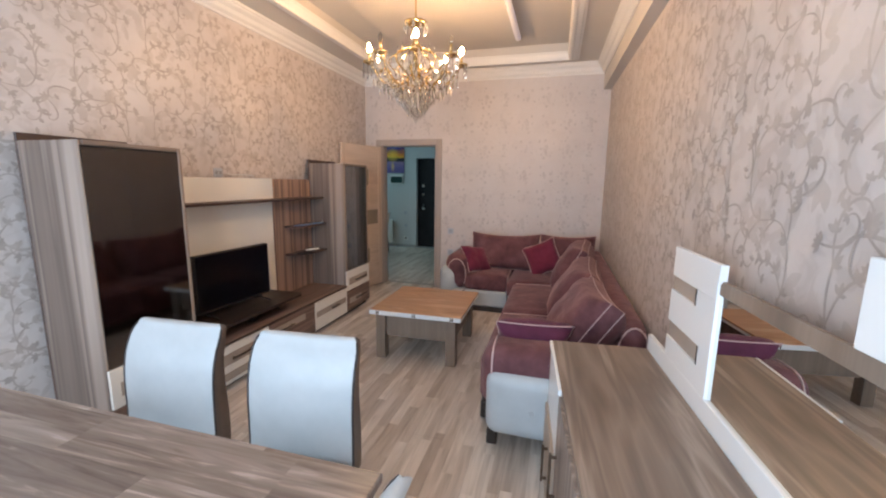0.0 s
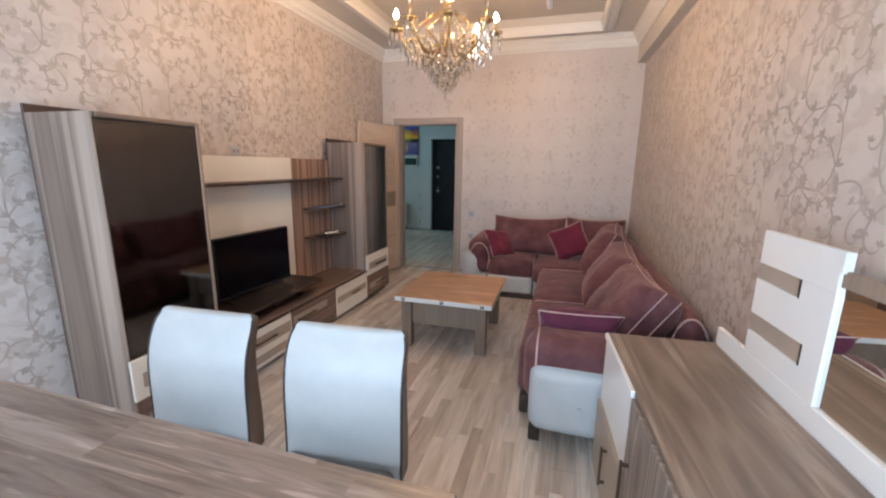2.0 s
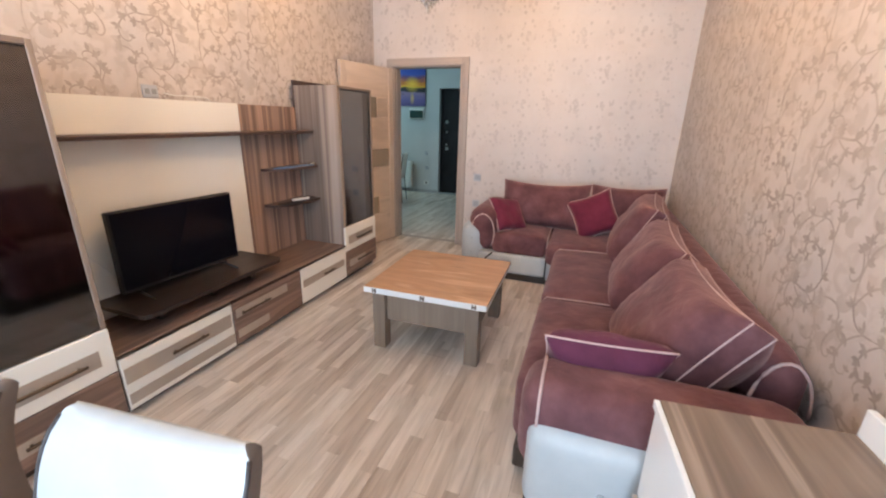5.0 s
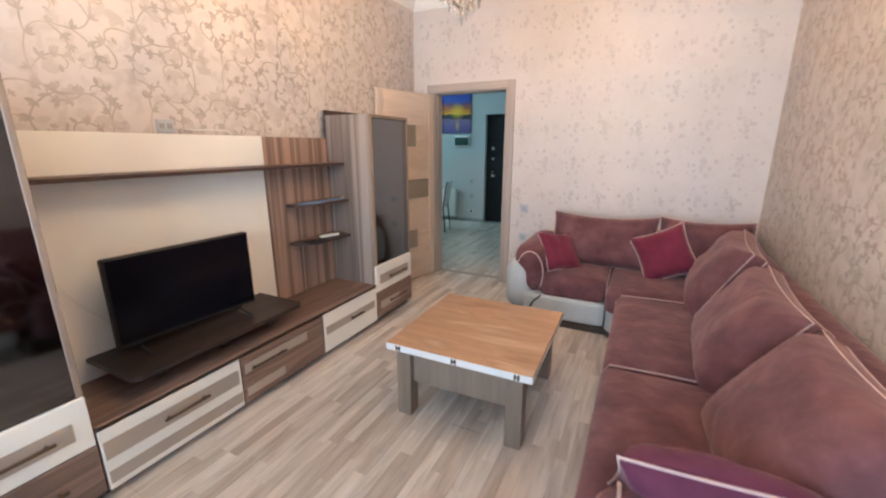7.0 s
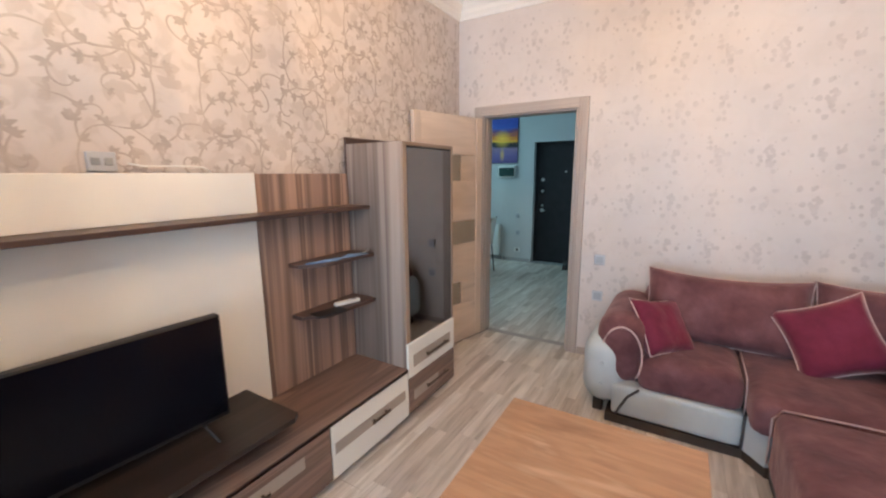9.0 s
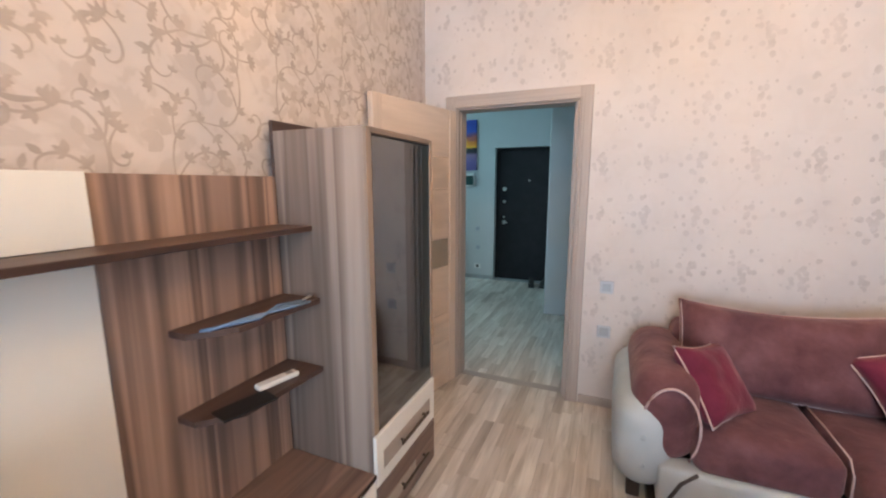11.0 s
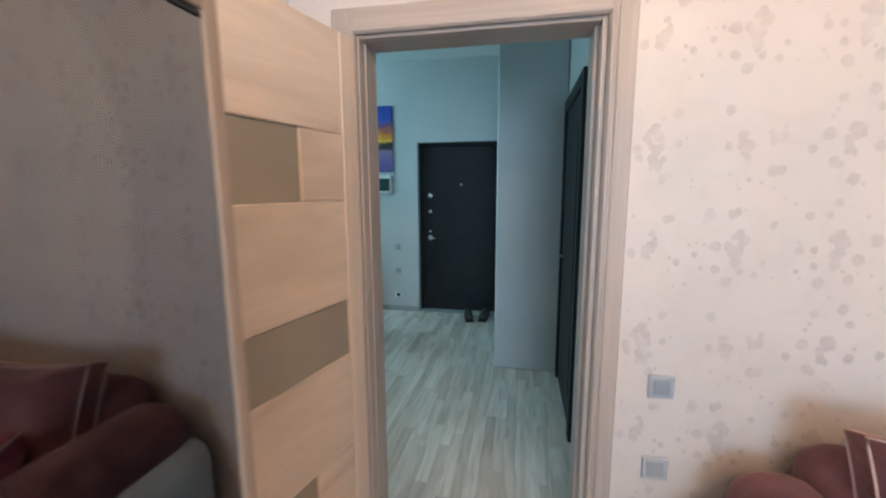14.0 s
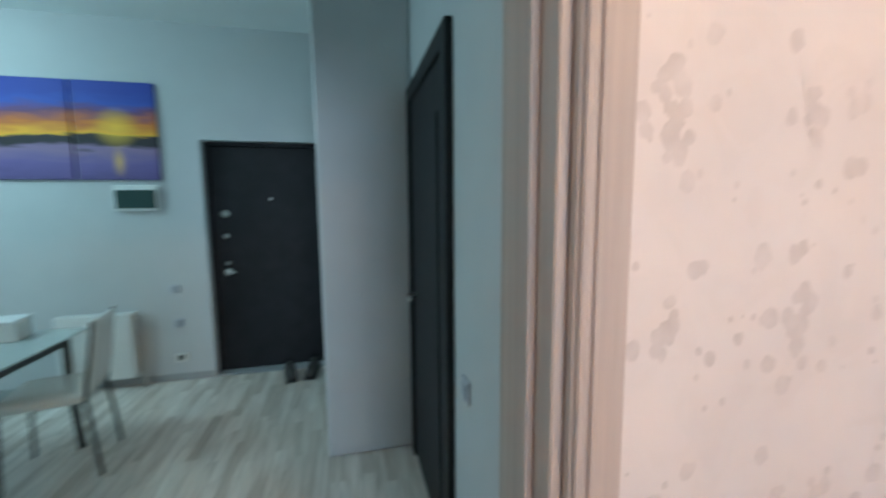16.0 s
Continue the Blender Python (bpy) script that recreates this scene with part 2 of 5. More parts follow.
M_SMOKED = glass_pane("smoked_vitrine_glass", (0.40, 0.37, 0.33), 0.21, 0.03)
M_SMOKED_DARK = glass_pane("dark_vitrine_glass", (0.30, 0.28, 0.29), 0.12, 0.06)
M_SHELF_GLASS = glass_pane("shelf_glass", (0.93, 0.95, 0.94), 0.0)
M_CRYSTAL = glass_pane("crystal", (0.94, 0.93, 0.90), 0.38, 0.08)
M_WINGLASS = glass_pane("window_glass", (0.96, 0.98, 0.98), 0.0)
M_TABLEGLASS = mottled("frosted_table_glass", (0.50, 0.57, 0.56), (0.56, 0.63, 0.62), 2.0, 0.15, 0.01)
M_FROST = mottled("frosted_door_glass", (0.29, 0.25, 0.205), (0.34, 0.295, 0.24), 2.0, 0.25, 0.02)
M_MIRROR = mat_new("mirror_silver", (0.80, 0.81, 0.80), 0.01, 1.0)


def emitter(name, color, strength):
    m = mat_new(name, (0.9, 0.85, 0.7), 0.4)
    bsdf(m).inputs["Emission Color"].default_value = (*color, 1)
    bsdf(m).inputs["Emission Strength"].default_value = strength
    return m


M_BULB = emitter("lit_bulb", (1.0, 0.61, 0.29), BULB)
M_BULB_OFF = glass_pane("unlit_bulb_glass", (0.9, 0.88, 0.84), 0.12, 0.03)
# the tube is unlit: faint emission stands in for its blue-grey metallic sheen
M_TUBE_SHEEN = emitter("tube_sheen_glow", (0.42, 0.55, 1.0), 0.15)


def wallpaper(name, c1, c2, cloud=0.8):
    m = mat_new(name, c1, 0.5)
    v = coords(m)
    n1 = nd(m, "ShaderNodeTexNoise", Scale=2.6, Detail=3.0, Roughness=0.5)
    n2 = nd(m, "ShaderNodeTexNoise", Scale=240.0, Detail=3.0)
    vo = nd(m, "ShaderNodeTexNoise", Scale=9.0, Detail=3.0, Roughness=0.5, Distortion=1.2)
    lk(m, v, n1.inputs["Vector"])
    lk(m, v, n2.inputs["Vector"])
    lk(m, v, vo.inputs["Vector"])
    r = ramp(m, n1.outputs["Fac"], [(0.35, c1), (0.65, c2)])
    bl = ramp(m, vo.outputs["Fac"], [(0.40, (1, 1, 1)), (0.52, (0.97, 0.965, 0.96)), (0.60, (0.87, 0.85, 0.835))])
    lk(m, mixc(m, cloud, r.outputs["Color"], bl.outputs["Color"], "MULTIPLY"), bsdf(m).inputs["Base Color"])
    add_bump(m, n2.outputs["Fac"], 0.15)
    return m


M_PAPER = wallpaper("pearl_vine_wallpaper", (0.63, 0.57, 0.545), (0.665, 0.61, 0.585))
M_PAPER_FAR = wallpaper("pearl_flower_wallpaper", (0.62, 0.565, 0.545), (0.655, 0.60, 0.58), 0.2)
M_PRINT = mottled("vine_print", (0.40, 0.345, 0.315), (0.53, 0.465, 0.425), 11.0, 0.42, 0.08)
M_PRINT_PALE = mottled("pale_leaf_print", (0.525, 0.465, 0.433), (0.59, 0.53, 0.50), 9.0, 0.45, 0.06)
M_PRINT_FAR = mottled("flower_print", (0.49, 0.44, 0.425), (0.60, 0.545, 0.53), 14.0, 0.45, 0.06)


def laminate(name, strip, length, along, stops, grain, rough=0.38, fade=0.85):
    """Strip laminate: every strip its own tint, grain along one axis (0 or 1)."""
    m = mat_new(name, (0.4, 0.33, 0.27), rough)
    geo = nd(m, "ShaderNodeNewGeometry")
    sep = nd(m, "ShaderNodeSeparateXYZ")
    lk(m, geo.outputs["Position"], sep.inputs[0])
    lengthwise, across = sep.outputs["XY"[along]], sep.outputs["XY"[1 - along]]

    def math_node(op, a, b=0.0):
        n = nd(m, "ShaderNodeMath")
        n.operation = op
        for s, val in ((n.inputs[0], a), (n.inputs[1], b)):
            if isinstance(val, (int, float)):
                s.default_value = val
            else:
                lk(m, val, s)
        return n.outputs[0]

    col = math_node("FLOOR", math_node("DIVIDE", math_node("ADD", across, 10.0), strip))
    w1 = nd(m, "ShaderNodeTexWhiteNoise")
    w1.noise_dimensions = "1D"
    lk(m, col, w1.inputs["W"])
    cell = math_node("FLOOR", math_node("ADD", math_node("DIVIDE", lengthwise, length), math_node("MULTIPLY", w1.outputs["Value"], 7.3)))
    cmb = nd(m, "ShaderNodeCombineXYZ")
    lk(m, col, cmb.inputs[0])
    lk(m, cell, cmb.inputs[1])
    w2 = nd(m, "ShaderNodeTexWhiteNoise")
    w2.noise_dimensions = "2D"
    lk(m, cmb.outputs[0], w2.inputs["Vector"])
    r = ramp(m, w2.outputs["Value"], stops)

    def streaks(fine, long, detail, bend):
        shift = nd(m, "ShaderNodeVectorMath")
        shift.operation = "MULTIPLY_ADD"
        shift.inputs[1].default_value = (long, fine, 1.0) if along == 0 else (fine, long, 1.0)
        sh = nd(m, "ShaderNodeCombineXYZ")
        lk(m, math_node("MULTIPLY", w2.outputs["Value"], 61.0), sh.inputs[2])
        lk(m, geo.outputs["Position"], shift.inputs[0])
        lk(m, sh.outputs[0], shift.inputs[2])
        n = nd(m, "ShaderNodeTexNoise", Scale=1.0, Detail=detail, Roughness=0.6, Distortion=bend)
        lk(m, shift.outputs[0], n.inputs["Vector"])
        return n.outputs["Fac"]

    n2 = streaks(34.0, 2.4, 4.0, 0.9)
    n3 = streaks(13.0, 1.7, 2.0, 0.4)
    g = ramp(m, n2, grain)
    h = ramp(m, n3, [(0.36, (0.83, 0.80, 0.77)), (0.50, (1.0, 0.995, 0.99)), (0.66, (1.1, 1.1, 1.1))])
    c = mixc(m, fade, r.outputs["Color"], g.outputs["Color"], "MULTIPLY")
    lk(m, mixc(m, 0.9, c, h.outputs["Color"], "MULTIPLY"), bsdf(m).inputs["Base Color"])
    add_bump(m, n2, 0.08)
    return m


STRIP = 0.0633
M_FLOOR = laminate("grey_oak_laminate", STRIP, 0.52, 1, [(0.0, (0.56, 0.485, 0.425)), (0.25, (0.67, 0.60, 0.54)), (0.6, (0.74, 0.675, 0.615)), (1.0, (0.81, 0.755, 0.70))],
                   [(0.3, (0.74, 0.71, 0.68)), (0.5, (0.96, 0.95, 0.94)), (0.7, (1.08, 1.075, 1.07))])
# the ramp's palest stop paints white glossy sheen in among the grain streaks
M_TABLE_TOP = laminate("ash_brown_tabletop", 0.085, 0.70, 0, [(0.0, (0.20, 0.157, 0.134)), (0.3, (0.235, 0.185, 0.158)), (0.7, (0.265, 0.212, 0.183)), (1.0, (0.345, 0.288, 0.256))],
                       [(0.3, (0.62, 0.59, 0.57)), (0.48, (0.95, 0.94, 0.93)), (0.58, (1.05, 1.05, 1.05)), (0.70, (1.75, 1.75, 1.78))], 0.26, 1.0)
M_FLOOR_JOINT = mottled("dark_joint", (0.10, 0.08, 0.065), (0.13, 0.10, 0.085), 8, 0.8, 0.02)


# ---- mesh helpers ----
def thing(name, loc=(0, 0, 0), rz=0.0, label="", category="", group="", kind=""):
    ob = new(name)
    ob.empty_display_size = 0.1
    ob.matrix_world = pose(*loc, 0, 0, rz)
    return tagged(ob, label, category, group, kind)


def part(name, bm, material, parent=None, label="", smooth=False):
    me = bpy.data.meshes.new(name)
    bmesh.ops.recalc_face_normals(bm, faces=bm.faces[:])
    bm.to_mesh(me)
    bm.free()
    me.materials.append(material)
    if smooth:
        for p in me.polygons:
            p.use_smooth = True
    ob = new(name, me)
    if parent is not None:
        ob.parent = parent
    if label:
        ob["label"] = label
    return ob


def box(x0, x1, y0, y1, z0, z1, b=0.003, bm=None, seg=1):
    t = bmesh.new()
    bmesh.ops.create_cube(t, size=1.0)
    for v in t.verts:
        v.co = ((x0 + x1) / 2 + v.co.x * (x1 - x0), (y0 + y1) / 2 + v.co.y * (y1 - y0), (z0 + z1) / 2 + v.co.z * (z1 - z0))
    b = min(b, 0.45 * min(abs(x1 - x0), abs(y1 - y0), abs(z1 - z0)))
    if b > 0:
        bmesh.ops.bevel(t, geom=t.edges[:], offset=b, segments=seg, affect="EDGES", profile=0.5)
    return merge(bm, t)


def merge(bm, t):
    if bm is None:
        return t
    me = bpy.data.meshes.new("tmp")
    t.to_mesh(me)
    t.free()
    bm.from_mesh(me)
    bpy.data.meshes.remove(me)
    return bm


def softbox(cx, cy, cz, dx, dy, dz, r=0.06, crown=0.0, n=12, bm=None, wobble=0.0):
    """Upholstered block: rounded edges, a slightly crowned top, faint dents."""
    t = bmesh.new()
    bmesh.ops.create_cube(t, size=2.0)
    bmesh.ops.subdivide_edges(t, edges=t.edges[:], cuts=n, use_grid_fill=True)
    h = Vector((dx / 2, dy / 2, dz / 2))
    r = min(r, h.x, h.y, h.z)
    for v in t.verts:
        u = v.co.copy()
        p = Vector([math.copysign(abs(c) ** 0.8, c) * e for c, e in zip(u, h)])
        inner = Vector([max(-(e - r), min(e - r, c)) for c, e in zip(p, h)])
        d = p - inner
        q = inner + (d.normalized() * r if d.length > 1e-6 else d)
        if u.z > 0:
            q.z += crown * (1 - u.x ** 2) * (1 - u.y ** 2) * u.z
        if wobble:
            w = noise.noise(q * 5.0 + Vector((cx, cy, cz)) * 3.1)
            q *= 1 + wobble * w
        v.co = q + Vector((cx, cy, cz))
    return merge(bm, t)


def tube(points, r, closed=False, seg=6, bm=None):
    """A round cord or rod along points."""
    t = bmesh.new()
    pts = [Vector(p) for p in points]
    n = len(pts)
    rings = []
    for i, p in enumerate(pts):
        a = pts[(i - 1) % n] if (closed or i > 0) else p
        c = pts[(i + 1) % n] if (closed or i < n - 1) else p
        d = (c - a).normalized()
        up = Vector((0, 0, 1)) if abs(d.z) < 0.92 else Vector((1, 0, 0))
        s = d.cross(up).normalized()
        w = s.cross(d).normalized()
        rr = r[i] if isinstance(r, (list, tuple)) else r
        rings.append([t.verts.new(p + rr * (math.cos(k * math.tau / seg) * s + math.sin(k * math.tau / seg) * w)) for k in range(seg)])
    for i in range(n if closed else n - 1):
        a, b = rings[i], rings[(i + 1) % n]
        for k in range(seg):
            t.faces.new((a[k], a[(k + 1) % seg], b[(k + 1) % seg], b[k]))
    if not closed:
        t.faces.new(rings[0])
        t.faces.new(rings[-1])
    return merge(bm, t)


def lathe(profile, cx=0.0, cy=0.0, cz=0.0, seg=20, bm=None):
    t = bmesh.new()
    rings = [[t.verts.new((cx + r * math.cos(k * math.tau / seg), cy + r * math.sin(k * math.tau / seg), cz + z)) for k in range(seg)] for r, z in profile]
    for a, b in zip(rings, rings[1:]):
        for k in range(seg):
            t.faces.new((a[k], a[(k + 1) % seg], b[(k + 1) % seg], b[k]))
    t.faces.new(rings[0])
    t.faces.new(rings[-1])
    return merge(bm, t)


def moved(bm, m):
    bmesh.ops.transform(bm, matrix=m, verts=bm.verts[:])
    return bm


def pillow_shape(w, h, thick, n=16, pull=0.07, sag=0.0, gusset=0.0):
    """A stuffed cushion in the xz plane, its seam round the rim: the body and the seam's line."""
    t = bmesh.new()

    def at(u, v, side):
        x = w / 2 * u * (1 - pull * (1 - v * v))
        z = h / 2 * v * (1 - pull * (1 - u * u))
        d = thick / 2 * (max(0.0, (1 - u ** 4)) * max(0.0, (1 - v ** 4))) ** 0.45
        d *= 1 + 0.16 * noise.noise(Vector((u * 1.7, v * 1.7, side + w * 3))) + 0.07 * noise.noise(Vector((u * 4.5, v * 4.5, side + w * 7)))
        if sag:
            z -= sag * (1 - u * u) * (v + 1) / 2
        return (x, side * (d + gusset / 2), z)

    for side in (-1, 1):
        g = [[t.verts.new(at(2 * i / n - 1, 2 * j / n - 1, side)) for j in range(n + 1)] for i in range(n + 1)]
        for i in range(n):
            for j in range(n):
                t.faces.new((g[i][j], g[i + 1][j], g[i + 1][j + 1], g[i][j + 1]))
    k = [2 * i / n - 1 for i in range(n)]
    rims = [[at(u, -1, s) for u in k] + [at(1, u, s) for u in k] + [at(-u, 1, s) for u in k] + [at(-1, -u, s) for u in k] for s in ((-1, 1) if gusset else (1,))]
    if gusset:
        a, b = ([t.verts.new(p) for p in r] for r in rims)
        for i in range(len(a)):
            t.faces.new((a[i], a[(i + 1) % len(a)], b[(i + 1) % len(a)], b[i]))
    bmesh.ops.remove_doubles(t, verts=t.verts[:], dist=1e-5)
    return t, rims


def cushion(name, m, w, h, thick, cloth, piping, parent=None, label="", category="", group="", r=0.0045, pull=0.07, sag=0.0, pipe_label="", gusset=0.0):
    """A cushion at the pose m: body and piping; a part when it has a parent, else a thing."""
    body, rims = pillow_shape(w, h, thick, pull=pull, sag=sag, gusset=gusset)
    if parent is None:
        base = new(name)
        base.empty_display_size = 0.1
        base.matrix_world = m
        tagged(base, label, category, group)
        part("cover", body, cloth, base, smooth=True)
        for rim in rims:
            part("piping", tube(rim, r, True), piping, base, pipe_label, True)
        return base
    ob = part(name, moved(body, m), cloth, parent, label, True)
    for rim in rims:
        part("piping", moved(tube(rim, r, True), m), piping, ob, pipe_label, True)
    return ob


def loop_moulding(x0, x1, y0, y1, profile, bm=None, flare=0.0):
    """A profile of (inset, z) run round a rectangle with mitred corners."""
    t = bmesh.new()
    rings = [[t.verts.new(p) for p in ((x0 + d, y0 + d, z), (x1 + flare - d, y0 + d, z), (x1 - d, y1 - d, z), (x0 + d, y1 - d, z))] for d, z in profile]
    for i in range(len(rings)):
        a, b = rings[i], rings[(i + 1) % len(rings)]
        for k in range(4):
            t.faces.new((a[k], a[(k + 1) % 4], b[(k + 1) % 4], b[k]))
    return merge(bm, t)


def structure(name, bm, material, label, category):
    return tagged(part(name, bm, material), label, category, kind="structure")


# ---- the room's shell ----
XL, XR, YF, YB = -2.65, 0.62, 5.72, -1.36
SKEW = 0.018
ZC, ZT = 2.965, 3.11
OX0, OX1, OZ = -2.405, -1.58, 2.02


def xr(y):
    return XR + SKEW * (YF - y)


def prism(corners, z0, z1):
    t = bmesh.new()
    lo = [t.verts.new((x, y, z0)) for x, y in corners]
    hi = [t.verts.new((x, y, z1)) for x, y in corners]
    t.faces.new(lo)
    t.faces.new(hi)
    for k in range(len(lo)):
        t.faces.new((lo[k], lo[(k + 1) % len(lo)], hi[(k + 1) % len(lo)], hi[k]))
    return t


wall_left = structure("wall_left", box(XL - 0.2, XL, YB - 0.2, YF, 0, 3.3, 0), M_PAPER, "cream pearl wallpaper with taupe vine scrolls behind the wall unit", "wall")
wall_right = structure("wall_right", prism([(xr(YB - 0.2), YB - 0.2), (XR, YF), (XR + 0.4, YF), (XR + 0.4, YB - 0.2)], 0, 3.3), M_PAPER, "cream pearl wallpaper with taupe vine scrolls behind the sofa", "wall")
bm = box(XL, OX0, YF, YF + 0.15, 0, 3.3, 0)
box(OX1, XR + 0.4, YF, YF + 0.15, 0, 3.3, 0, bm)
box(OX0, OX1, YF, YF + 0.15, OZ, 3.3, 0, bm)
wall_far = structure("wall_far", bm, M_PAPER_FAR, "cream pearl wallpaper with pale grey flowers round the doorway", "wall")
WX0, WX1, WZ0, WZ1 = -1.825, 0.225, 0.12, 2.5
bm = box(XL - 0.2, WX0, YB - 0.2, YB, 0, 3.3, 0)
box(WX1, 1.2, YB - 0.2, YB, 0, 3.3, 0, bm)
box(WX0, WX1, YB - 0.2, YB, 0, WZ0, 0, bm)
box(WX0, WX1, YB - 0.2, YB, WZ1, 3.3, 0, bm)
structure("wall_back", bm, M_PAPER, "cream wallpapered wall round a wide window", "wall")

# ceiling with a tray and a lowered panel in it
TX0, TX1, TY0, TY1 = -2.19, 0.118, -0.95, 5.38
bm = box(XL - 0.2, TX0, YB, YF, ZC, ZC + 0.3, 0)
box(TX1, 1.0, YB, YF, ZC, ZC + 0.3, 0, bm)
box(TX0, TX1, YB, TY0, ZC, ZC + 0.3, 0, bm)
box(TX0, TX1, TY1, YF, ZC, ZC + 0.3, 0, bm)
box(TX0, TX1, TY0, TY1, ZT, ZT + 0.15, 0, bm)
box(-1.80, -0.43, -0.4, 4.86, 3.045, ZT - 0.001, 0.004, bm)
structure("ceiling", bm, M_PLASTER, "beige painted tray ceiling with a lowered middle panel", "ceiling")
BEAM = 0.53
bm = prism([(BEAM + 0.11, YB), (BEAM, YF), (XR + 0.1, YF), (XR + 0.3, YB)], 2.65, ZC + 0.001)
structure("beam", bm, M_PLASTER, "boxed-in beige beam under the ceiling along the wall", "beam")
prof = [(0, 2.832), (0.014, 2.832), (0.018, 2.85), (0.04, 2.872), (0.05, 2.90), (0.075, 2.925), (0.082, 2.942), (0.092, 2.945), (0.092, ZC + 0.004), (0, ZC + 0.004)]
structure("trim_cornice", loop_moulding(XL, BEAM, YB, YF, prof, None, 0.11), M_MOULD, "white moulded cornice round the ceiling", "cornice")
prof = [(-0.10, ZC + 0.002), (-0.10, ZC - 0.014), (-0.085, ZC - 0.018), (-0.07, ZC - 0.030), (-0.03, ZC - 0.034), (-0.012, ZC - 0.046), (0.012, ZC - 0.046), (0.016, ZC - 0.02), (0.03, ZC + 0.02), (0.03, ZC + 0.05), (0.001, ZC + 0.055)]
structure("trim_tray", loop_moulding(TX0, TX1, TY0, TY1, prof), M_MOULD, "white moulded border of the tray ceiling", "moulding")
bm = box(OX1 + 0.085, XR, YF - 0.014, YF, 0, 0.06, 0.003)
structure("baseboard", bm, M_TRIM_H, "pale wooden baseboard along the wall", "baseboard")
structure("baseboard_left", box(XL, XL + 0.014, YB, YF - 0.02, 0, 0.06, 0.003), M_TRIM_H, "pale wooden baseboard along the wall", "baseboard")
bm = prism([(xr(YB) - 0.014, YB), (XR - 0.014, YF - 0.016), (XR, YF - 0.016), (xr(YB), YB)], 0, 0.06)
structure("baseboard_right", bm, M_TRIM_H, "pale wooden baseboard along the wall", "baseboard")

# window behind the walker
win = thing("window_1", ((WX0 + WX1) / 2, YB - 0.1, WZ0), 0, "white framed double window letting in daylight", "window", kind="structure")
wm = Matrix.Translation((-(WX0 + WX1) / 2, -(YB - 0.1), -WZ0))
bm = box(WX0, WX1, YB - 0.14, YB - 0.06, WZ0, WZ0 + 0.07, 0.004)
box(WX0, WX1, YB - 0.14, YB - 0.06, WZ1 - 0.07, WZ1, 0.004, bm)
for x in (WX0, (WX0 + WX1) / 2 - 0.04, WX1 - 0.08):
    box(x, x + 0.08, YB - 0.14, YB - 0.06, WZ0 + 0.07, WZ1 - 0.07, 0.004, bm)
part("window_frame", moved(bm, wm), M_WHITE, win)
for a, b in ((WX0 + 0.08, (WX0 + WX1) / 2 - 0.04), ((WX0 + WX1) / 2 + 0.04, WX1 - 0.08)):
    p = part("pane", moved(box(a, b, YB - 0.105, YB - 0.095, WZ0 + 0.07, WZ1 - 0.07, 0), wm), M_WINGLASS, win)
    p.visible_shadow = False
part("window_sill", moved(box(WX0 - 0.05, WX1 + 0.05, YB - 0.06, YB + 0.12, WZ0 - 0.03, WZ0, 0.006), wm), M_WHITE, win)

# ---- the hall ----
HY, HXR, HXL, HZ = 8.98, -1.50, -6.3, 2.93
EX0, EX1, EZ = -3.035, -2.085, 2.03
bm = box(HXL, EX0, HY, HY + 0.25, 0, 3.3, 0)
box(EX1, HXR + 0.2, HY, HY + 0.25, 0, 3.3, 0, bm)
box(EX0, EX1, HY, HY + 0.25, EZ, 3.3, 0, bm)
structure("wall_hall", bm, M_HALLWALL, "plain grey painted hall wall round the entry door", "wall")
structure("wall_hall_right", box(HXR, HXR + 0.2, YF + 0.15, HY, 0, 3.3, 0), M_HALLWALL, "plain grey painted hall wall", "wall")
structure("column", box(-2.025, HXR, 7.56, HY, 0, 3.3, 0.012), M_HALLWALL, "grey painted wall return beside the entry door", "column")
bm = box(HXL - 0.2, HXL, YF - 0.05, 6.3, 0, 3.3, 0)
box(HXL - 0.2, HXL, 8.5, HY, 0, 3.3, 0, bm)
box(HXL - 0.2, HXL, 6.3, 8.5, 0, 0.7, 0, bm)
box(HXL - 0.2, HXL, 6.3, 8.5, 2.5, 3.3, 0, bm)
structure("wall_kitchen", bm, M_HALLWALL, "plain grey kitchen wall with an added window opening", "wall")
structure("wall_hall_near", box(HXL, XL, YF, YF + 0.15, 0, 3.3, 0), M_HALLWALL, "plain grey painted hall wall", "wall")
structure("wall_hall_facing", box(XL, OX0 - 0.001, YF + 0.15, YF + 0.156, 0, 3.3, 0, box(OX1 + 0.001, HXR, YF + 0.15, YF + 0.156, 0, 3.3, 0, box(OX0, OX1, YF + 0.15, YF + 0.156, OZ, 3.3, 0))), M_HALLWALL, "plain grey painted back of the doorway wall", "wall")
structure("ceiling_hall", box(HXL, HXR, YF + 0.15, HY, HZ, HZ + 0.2, 0), M_HALLCEIL, "plain white hall ceiling", "ceiling")
bm = box(HXL, EX0 - 0.01, HY - 0.012, HY, 0, 0.06, 0.003)
structure("baseboard_hall", bm, M_TIN, "grey baseboard along the hall wall", "baseboard")
# unseen window, added to give the hall's fill light an opening
kw = thing("fill_window", (HXL - 0.1, 7.4, 0.7), 0, "unseen white framed kitchen window added for the cool fill light", "window", kind="structure")
bm = box(-0.04, 0.04, -1.1, 1.1, 0, 0.07)
box(-0.04, 0.04, -1.1, 1.1, 1.73, 1.8, 0.003, bm)
for y in (-1.1, -0.035, 1.03):
    box(-0.04, 0.04, y, y + 0.07, 0.07, 1.73, 0.003, bm)
part("window_frame", bm, M_WHITE, kw)
